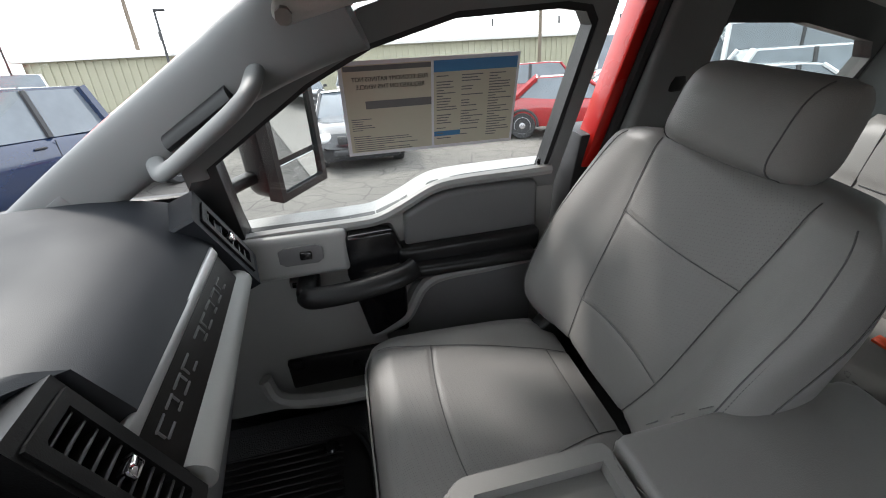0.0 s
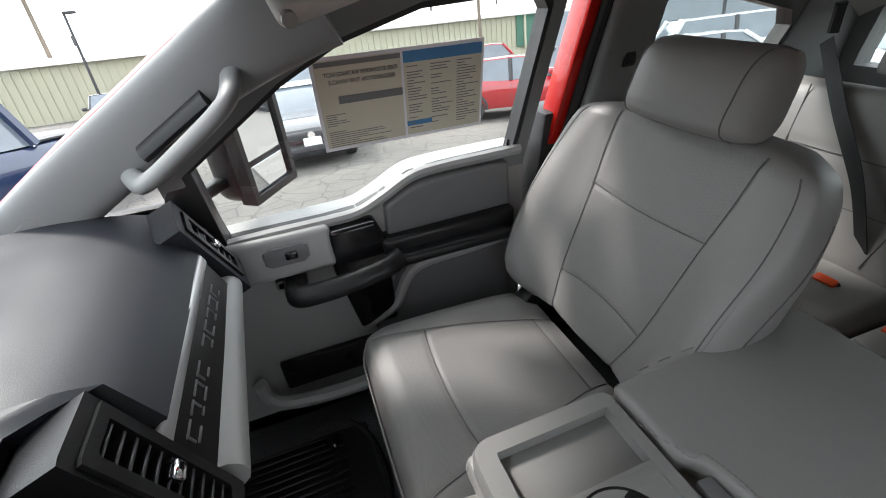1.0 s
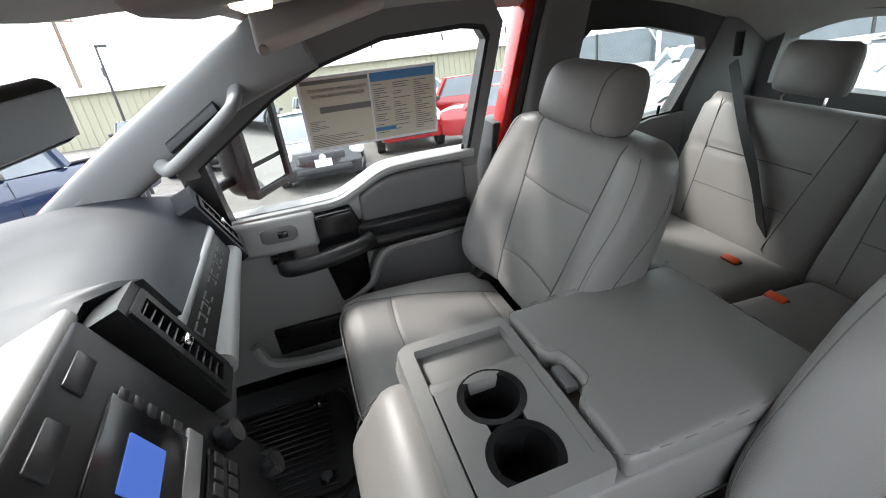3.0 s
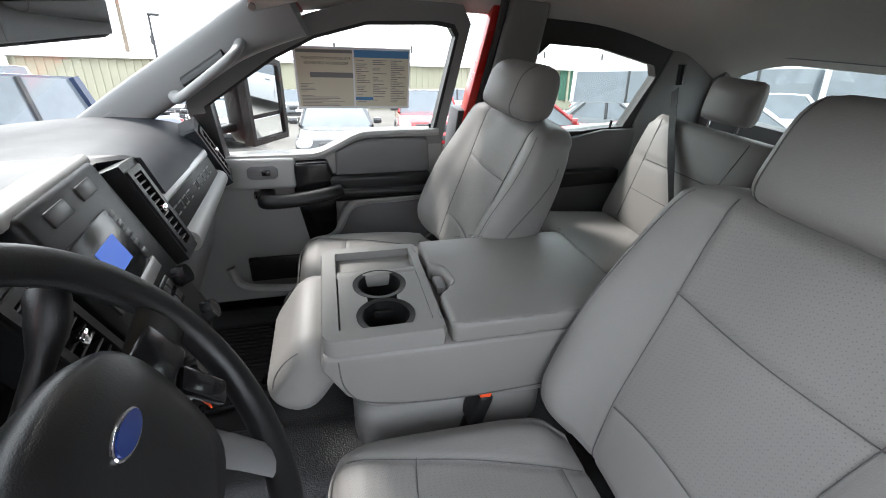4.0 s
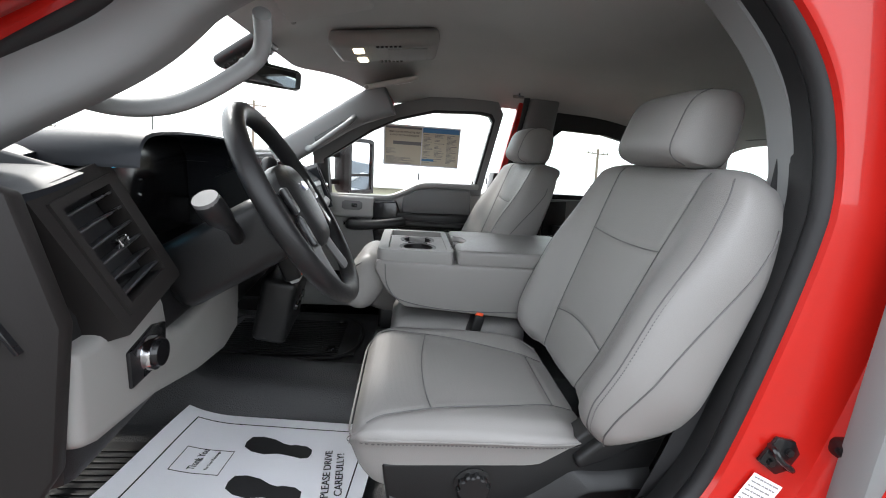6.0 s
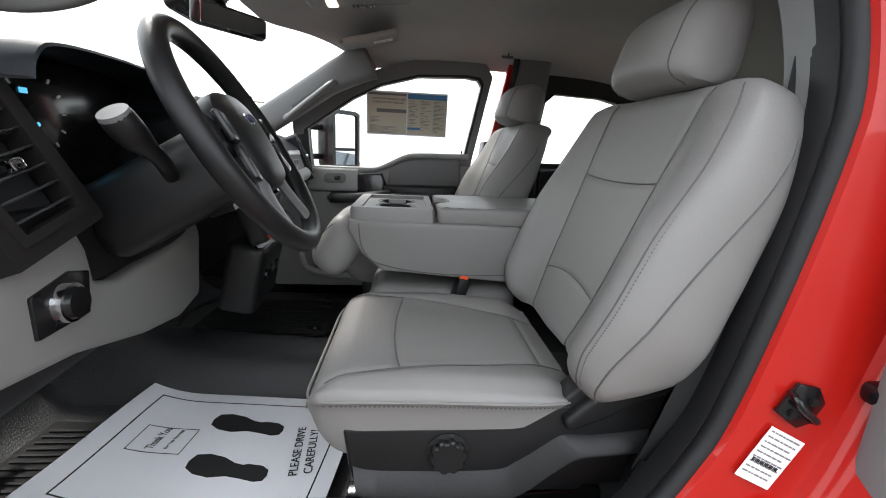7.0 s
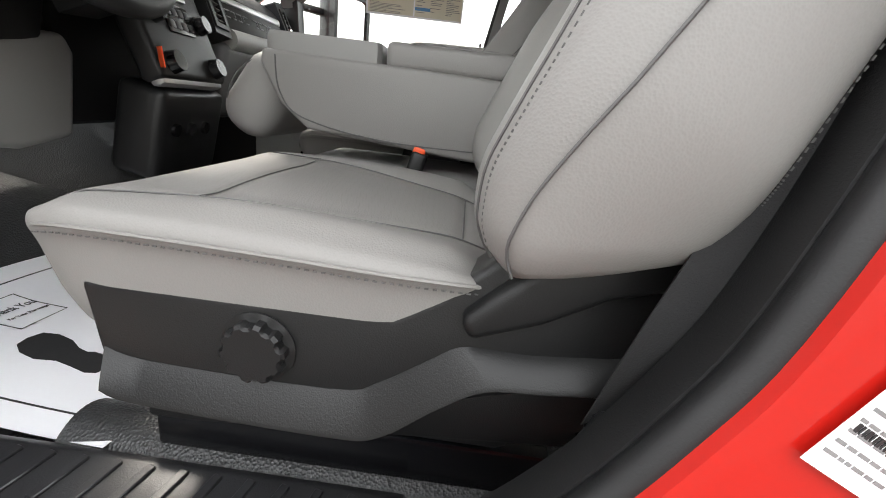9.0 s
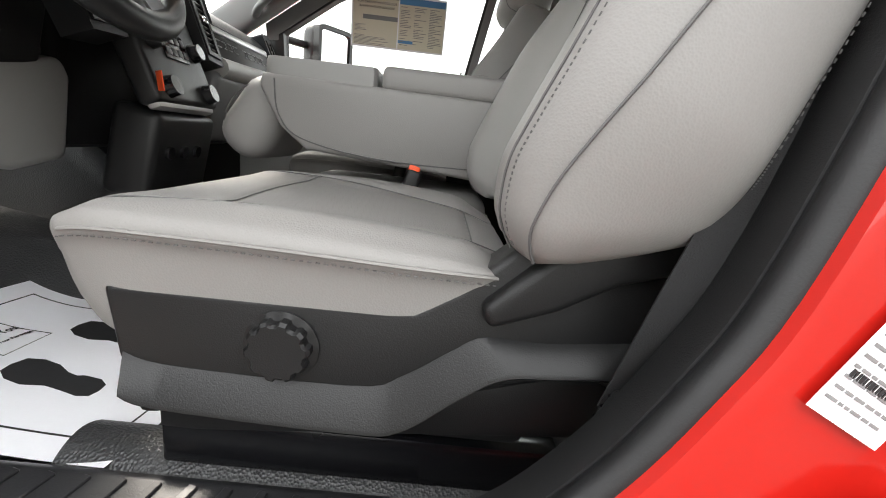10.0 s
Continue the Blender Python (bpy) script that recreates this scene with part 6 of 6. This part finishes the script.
TYRE = surface("tyre_rubber", (0.03, 0.03, 0.031), 0.8, grain=80, bump=0.3)
RIMS = surface("alloy_rim", (0.5, 0.5, 0.52), 0.3, metal=0.9, grain=60, bump=0.0)
AUTO_GLASS = surface("car_glass", (0.10, 0.12, 0.14), 0.06, grain=4, bump=0.0, vary=0.2, spec=1.0, rough_vary=0.03)
CAR_TRIM = surface("car_black_trim", (0.03, 0.03, 0.032), 0.45, grain=50, bump=0.05)
LENS = surface("lamp_lens", (0.7, 0.72, 0.75), 0.12, grain=30, bump=0.0, spec=0.8)
AMBER = surface("amber_lens", (0.8, 0.25, 0.04), 0.2, grain=30, bump=0.0)
PAINTS = {}


def paint(name, color):
    if name not in PAINTS:
        PAINTS[name] = surface("car_paint_" + name, color, 0.22, grain=30, bump=0.0, vary=0.05, coat=1.0, rough_vary=0.05)
    return PAINTS[name]


SHAPES = {
    # length, width, height, bonnet height, nose, windscreen foot, roof front, roof rear, tail glass foot, tail height
    "sedan": (4.8, 1.84, 1.46, 0.92, 2.4, 0.75, 0.05, -1.1, -1.75, 1.05),
    "suv": (4.9, 1.95, 1.78, 1.12, 2.45, 1.0, 0.45, -1.9, -2.3, 1.2),
    "pickup": (5.9, 2.02, 1.92, 1.22, 2.95, 1.35, 0.75, -0.75, -0.95, 1.25),
    "van": (5.9, 2.06, 2.7, 1.35, 2.95, 2.2, 1.35, -2.85, -2.93, 1.4),
}


def vehicle(kind, colour, rgb, at, heading, label, group="parked vehicles"):
    L, W, H, hb, nose, wf, rf, rr, tf, ht = SHAPES[kind]
    names = {"sedan": "parked_car", "suv": "parked_suv", "pickup": "parked_pickup", "van": "parked_van"}
    c = thing(names[kind], label, {"sedan": "car", "suv": "car", "pickup": "pickup truck", "van": "van"}[kind], group, at=(at[0], at[1], 0))
    c.rotation_euler = (0, 0, radians(heading))
    body_mat = paint(colour, rgb)
    sill = 0.30 if kind in ("sedan",) else 0.42
    wr = 0.33 if kind == "sedan" else 0.38
    fx, rx = nose - 0.95, -L / 2 + 1.0
    # lower body: rounded sections along its length
    prof = [(nose, 0.72, 0.62 * hb, sill + 0.02), (nose - 0.06, 0.86, 0.84 * hb, sill - 0.06), (nose - 0.3, 0.95, 0.95 * hb, sill - 0.05), (nose - 0.8, 1.0, hb, sill - 0.02), (wf, 1.0, hb + 0.05, sill), (0, 1.0, hb + 0.06, sill), (tf + 0.1, 1.0, ht, sill), (-L / 2 + 0.3, 0.97, ht, sill + 0.02), (-L / 2 + 0.05, 0.92, ht - 0.06, sill + 0.05), (-L / 2, 0.84, ht - 0.2, sill + 0.12)]
    loops = []
    for x, k, top, low in prof:
        w = W / 2 * k
        half = [(0, top), (0.7 * w, top), (0.9 * w, top - 0.04), (0.985 * w, top - 0.14), (w, (top + low) / 2 + 0.05), (0.985 * w, low + 0.14), (0.93 * w, low), (0.5 * w, low)]
        full = half + [(0, low)] + [(-y, z) for y, z in half[:0:-1]]
        loops.append([(x, y, z) for y, z in full])
    part("body", loft(loops), body_mat, c, colour + " painted body")
    # cabin: glass block under a painted roof, with pillars
    def cabin(inset, zf):
        out = []
        for x, z, k in ((wf, hb + 0.03, 0.88), (rf, H - 0.03, 0.74), (rf - 0.35, H, 0.74), (rr, H - 0.01, 0.73), (tf, ht + 0.0, 0.86)):
            out.append((x, z, W / 2 * k - inset))
        return out
    ring = cabin(0, 0)
    base = hb + 0.02
    loops = []
    for x, z, w in ring:
        w0 = W / 2 * 0.92
        loops.append([(x, -w0, base), (x, -w, z), (x, 0, z + 0.015), (x, w, z), (x, w0, base)])
    part("glasshouse", loft(loops), AUTO_GLASS, c, "dark glazed cabin")
    rl = []
    for x, z, w in (ring[1], ring[2], ring[3]):
        rl.append([(x, -w - 0.012, z - 0.05), (x, -w, z + 0.012), (x, -w * 0.5, z + 0.03), (x, w * 0.5, z + 0.03), (x, w, z + 0.012), (x, w + 0.012, z - 0.05)])
    part("roof", loft(rl, caps=False, closed=False), body_mat, c, colour + " painted roof")
    for s in (-1, 1):
        side = lambda i: Vector((ring[i][0], s * (ring[i][2] + 0.012), ring[i][1]))
        foot = lambda x: Vector((x, s * (W / 2 * 0.925), base))
        part("pillar", tube([foot(wf - 0.02), side(1)], 0.045, 6), body_mat, c)
        part("pillar", tube([foot(tf + 0.05), side(3)], 0.09, 6), body_mat, c)
        mid = (rf + rr) / 2 + 0.15
        part("pillar", tube([foot(mid), Vector((mid, s * (ring[2][2] + 0.012), H - 0.03))], 0.05, 6), CAR_TRIM, c)
        part("door_line", tube([(mid, s * (W / 2 + 0.001), sill + 0.12), (mid, s * W / 2 * 0.985, base - 0.04)], 0.008, 4), CAR_TRIM, c)
        part("side_mirror", box((0.14, 0.2, 0.15), (wf - 0.15, s * (W / 2 + 0.08), base + 0.12), 0.04, 2), CAR_TRIM if kind != "sedan" else body_mat, c)
        part("door_handle", box((0.18, 0.03, 0.03), (mid + 0.25, s * (W / 2 + 0.005), base - 0.12), 0.01, 1), CAR_TRIM, c)
        part("headlight", box((0.26, 0.44, 0.17), (nose - 0.15, s * (W / 2 * 0.72), hb * 0.76), 0.06, 3, (0, 0, s * -22)), LENS, c, "clear head lamp")
        part("tail_light", box((0.1, 0.22, 0.25), (-L / 2 + 0.06, s * W / 2 * 0.8, ht - 0.25), 0.03, 2), paint("lamp_red", (0.4, 0.01, 0.01)), c, "red tail lamp")
        for x in (fx, rx):
            wheel = part("wheel", loft([[(x + r * math.cos(a), s * (W / 2 - 0.22 + d), wr + r * math.sin(a)) for a in np.linspace(0, 2 * math.pi, 24, endpoint=False)] for r, d in ((wr * 0.7, 0), (wr, 0.02), (wr, 0.2), (wr * 0.92, 0.235), (wr * 0.66, 0.225))]), TYRE, c, "black tyre")
            part("rim", loft([[(x + r * math.cos(a), s * (W / 2 + d), wr + r * math.sin(a)) for a in np.linspace(0, 2 * math.pi, 20, endpoint=False)] for r, d in ((wr * 0.66, 0.0), (wr * 0.62, 0.01), (wr * 0.55, -0.02), (wr * 0.2, 0.008))]), RIMS, wheel, "alloy rim")
            part("arch", tube([(x + (wr + 0.055) * math.cos(a), s * (W / 2 - 0.005), wr + (wr + 0.055) * math.sin(a)) for a in np.linspace(-0.1, math.pi + 0.1, 16)], 0.035, 6), CAR_TRIM, c)
    part("grille", box((0.08, W * 0.5, 0.22 if kind != "sedan" else 0.17), (nose - 0.03, 0, hb * 0.7), 0.04, 3), CAR_TRIM, c, "black grille")
    part("lower_grille", box((0.08, W * 0.62, 0.14), (nose - 0.02, 0, sill + 0.1), 0.04, 3), CAR_TRIM, c, "black lower intake")
    part("badge", tube([(nose + 0.01, 0, hb * 0.71), (nose + 0.03, 0, hb * 0.71)], 0.07, 16), CHROME, c)
    if kind == "pickup":
        part("bumper", box((0.18, W * 0.98, 0.24), (nose + 0.03, 0, 0.6), 0.05, 3), CHROME, c, "chrome front bumper")
        part("bed", box((1.75, W * 0.8, 0.04), (-1.95, 0, ht + 0.015), 0.01), CAR_TRIM, c, "dark open bed")
        for s in (-1, 1):
            part("indicator", box((0.1, 0.12, 0.12), (nose - 0.2, s * W / 2 * 0.93, hb * 0.76), 0.03, 2), AMBER, c, "amber corner lamp")
    else:
        part("number_plate", box((0.01, 0.34, 0.15), (nose + 0.035, 0, sill + 0.24)), PALE, c, "pale number plate with bars")
    return c


NAVY, WHITE, CRIM, BLK, GRY = (0.01, 0.022, 0.06), (0.7, 0.71, 0.72), (0.30, 0.012, 0.015), (0.012, 0.013, 0.016), (0.12, 0.13, 0.14)
vehicle("pickup", "navy", NAVY, (-4.7, 7.9), -116, "dark navy pickup truck parked on the lot")
vehicle("sedan", "black", BLK, (0.75, 10.6), -92, "black saloon car parked facing the truck")
vehicle("suv", "crimson", CRIM, (3.8, 13.0), -100, "dark red crossover parked on the lot")
vehicle("sedan", "black", BLK, (-2.9, 16.0), -75, "black saloon car parked farther off")
vehicle("suv", "grey", GRY, (-3.4, 23.5), -80, "dark grey crossover parked farther off")
vehicle("suv", "black", BLK, (-6.0, 24.0), -80, "black crossover parked farther off")
vehicle("sedan", "crimson", CRIM, (6.6, 9.9), -30, "red saloon car parked beside the truck")
vehicle("sedan", "white", WHITE, (10.6, 7.2), -35, "white saloon car parked behind the truck")
vehicle("suv", "white", WHITE, (13.0, 8.4), -35, "white crossover parked behind the truck")
vehicle("van", "white", WHITE, (17.5, 12.0), -40, "white panel van parked behind the truck")
vehicle("van", "white", WHITE, (20.5, 9.0), -40, "white panel van parked behind the truck")
vehicle("van", "white", WHITE, (14.5, 15.5), -40, "white panel van parked behind the truck")
vehicle("sedan", "white", WHITE, (11.0, 3.2), -35, "white saloon car parked behind the truck")
vehicle("suv", "white", WHITE, (16.0, 3.0), -35, "white crossover parked behind the truck")
vehicle("suv", "crimson", CRIM, (8.2, 14.5), -30, "red crossover parked farther off")
vehicle("sedan", "grey", GRY, (10.4, 12.0), -30, "grey saloon car parked farther off")
vehicle("pickup", "white", WHITE, (9.5, 27.0), -10, "white work truck parked near the building")
vehicle("suv", "white", WHITE, (2.5, 27.0), -85, "white crossover parked near the building")
vehicle("suv", "grey", GRY, (-0.5, 28.0), -85, "grey crossover parked near the building")
vehicle("van", "white", WHITE, (-14.0, 27.0), -60, "white box van parked farther off")
vehicle("sedan", "white", WHITE, (-12.2, 13.5), -110, "white saloon car parked beside the navy pickup")
vehicle("suv", "grey", GRY, (-17.0, 20.0), -110, "grey crossover parked farther off")


def building():
    b = thing("warehouse", "long low warehouse with ribbed cream walls and green band", "building", at=(0, 0, 0))
    ROOFM = surface("pale_metal_roof", (0.62, 0.61, 0.58), 0.6, grain=8, bump=0.1, vary=0.06, blotch=0.2)
    WALLM = surface("cream_cladding", (0.36, 0.35, 0.26), 0.7, grain=10, bump=0.05, vary=0.08, blotch=0.4)
    GREENM = surface("green_cladding", (0.05, 0.13, 0.09), 0.7, grain=10, bump=0.05, vary=0.08, blotch=0.4)
    x0, x1, y0 = -22.0, 70.0, 44.0
    part("wall", box((x1 - x0, 0.3, 4.4), ((x0 + x1) / 2, y0 + 0.15, 2.2)), WALLM, b, "ribbed cream wall", smooth=False)
    ribs = join(*[box((0.12, 0.12, 4.3), (x0 + 0.5 + i * 0.62, y0 - 0.05, 2.15)) for i in range(80)])
    part("cladding_ribs", ribs, WALLM, b, "upright ribs of the cladding", smooth=False)
    part("green_wall", box((34, 0.12, 3.4), (45, y0 - 0.12, 2.7)), GREENM, b, "green panels", smooth=False)
    for i in range(8):
        part("post", box((0.25, 0.2, 3.6), (29 + i * 4.6, y0 - 0.25, 2.6)), WALLM, b, "pale upright post", smooth=False)
    roof_ = prism([(y0 - 0.5, 4.35), (y0 + 22, 8.2), (y0 + 44, 4.35), (y0 + 44, 4.1), (y0 - 0.5, 4.1)], "x", x0 - 0.6, x1 + 0.6)
    part("roof", roof_, ROOFM, b, "pale sheet metal roof", smooth=False)
    part("roof_seams", join(*[box((0.06, 22.6, 0.06), (x0 + i * 1.2, y0 + 10.75, 6.31), 0, 1, (9.7, 0, 0)) for i in range(76)]), ROOFM, b, "standing roof seams", smooth=False)
    part("side_wall", box((0.3, 43, 4.2), (x0 + 0.15, y0 + 21.5, 2.1)), WALLM, b, smooth=False)
    for i in range(7):
        part("vent_pipe", tube([(x0 + 8 + i * 9, y0 + 9, 5.5), (x0 + 8 + i * 9, y0 + 9, 6.8)], 0.12, 8), CAR_TRIM, b, "roof vent pipe")
    return b


building()
WOODP = surface("weathered_pole", (0.16, 0.13, 0.10), 0.9, grain=30, bump=0.4, vary=0.2)


def utility_pole(x, y, h, arms=2, turn=0):
    p = thing("utility_pole", "tall weathered utility pole with cross arms", "utility pole", "poles", at=(x, y, 0))
    p.rotation_euler = (0, 0, radians(turn))
    part("mast", tube([(0, 0, 0), (0, 0, h)], [0.2, 0.13], 10), WOODP, p)
    for k in range(arms):
        z = h - 0.5 - 1.1 * k
        arm = part("cross_arm", box((2.6, 0.1, 0.12), (0, 0, z)), WOODP, p, smooth=False)
        for s in (-1.2, -0.7, 0.7, 1.2):
            part("insulator", tube([(s, 0, z + 0.06), (s, 0, z + 0.25)], 0.05, 8), CAR_TRIM, arm)
    return p


utility_pole(-14.2, 46, 12.5, 3, 20)
utility_pole(22.0, 41, 9.5, 1, 10)
utility_pole(-33, 44, 8.5, 1, 30)


def lamp_post(x, y, h):
    p = thing("lamp_post", "slim grey lamp post on the lot", "lamp post", "lamp posts", at=(x, y, 0))
    part("mast", tube([(0, 0, 0), (0, 0, h)], [0.1, 0.07], 10), CAR_TRIM, p)
    part("lamp_head", box((0.7, 0.3, 0.15), (0.3, 0, h), 0.04), CAR_TRIM, p)


lamp_post(-9.5, 36, 6.5)
lamp_post(-24, 46, 11)
BARK = surface("bare_bark", (0.12, 0.095, 0.075), 0.9, grain=20, bump=0.4, vary=0.2)


def bare_tree(x, y, h, seed):
    t = thing("bare_tree", "leafless tree with a thin twiggy crown", "tree", "bare trees", at=(x, y, 0))
    r = random.Random(seed)
    limbs, twigs = [], []

    def grow(p, d, length, rad, level):
        q = p + d * length
        (limbs if level < 2 else twigs).append((p, q, rad))
        if level < 5:
            for _ in range(2 if level else 4):
                nd = (d + Vector((r.uniform(-0.75, 0.75), r.uniform(-0.75, 0.75), r.uniform(-0.1, 0.5)))).normalized()
                grow(p + d * length * r.uniform(0.6, 1.0), nd, length * r.uniform(0.55, 0.8), rad * 0.55, level + 1)
    grow(Vector((0, 0, 0)), Vector((0, 0, 1)), h * 0.3, h * 0.022, 0)
    part("trunk", join(*[tube([a, b], [w, w * 0.7], 6) for a, b, w in limbs]), BARK, t, "grey-brown trunk and limbs")
    part("crown", join(*[tube([a, b], [max(w, 0.012), max(w * 0.7, 0.01)], 3) for a, b, w in twigs]), BARK, t, "bare twigs")


for i, (x, y, h) in enumerate(((-27, 54, 6.5), (-30, 58, 5.5), (-50, 60, 8), (-56, 56, 8.5), (-62, 52, 8), (-46, 66, 6), (-68, 60, 9), (-38, 70, 5), (-75, 55, 8))):
    bare_tree(x, y, h, i)
HILL = surface("dry_grass_hill", (0.17, 0.13, 0.075), 0.95, grain=1.5, bump=0.3, vary=0.25, blotch=0.08, dist=0.2)


def hill(x, y):
    r = max(0.0, 1 - ((x + 95) / 90) ** 2) * max(0.0, 1 - ((y - 110) / 45) ** 2)
    return (x, y, -0.05 + 5.2 * r ** 0.7 + 0.5 * math.sin(x * 0.13) * r)


tagged(part("hill", sheet(hill, np.linspace(-190, 0, 60), np.linspace(60, 160, 30)), HILL), "low brown grassy bank beyond the lot", "hill", kind="structure")

# the lot slopes away from the truck and lies a little askew of it
slope = pose(0, 0, 0, -8, 0, 0) @ pose(0, 0, 0, 0, 0, 3)
for ob in set(bpy.data.objects) - inside:
    if ob.parent is None:
        ob.matrix_basis = slope @ ob.matrix_basis
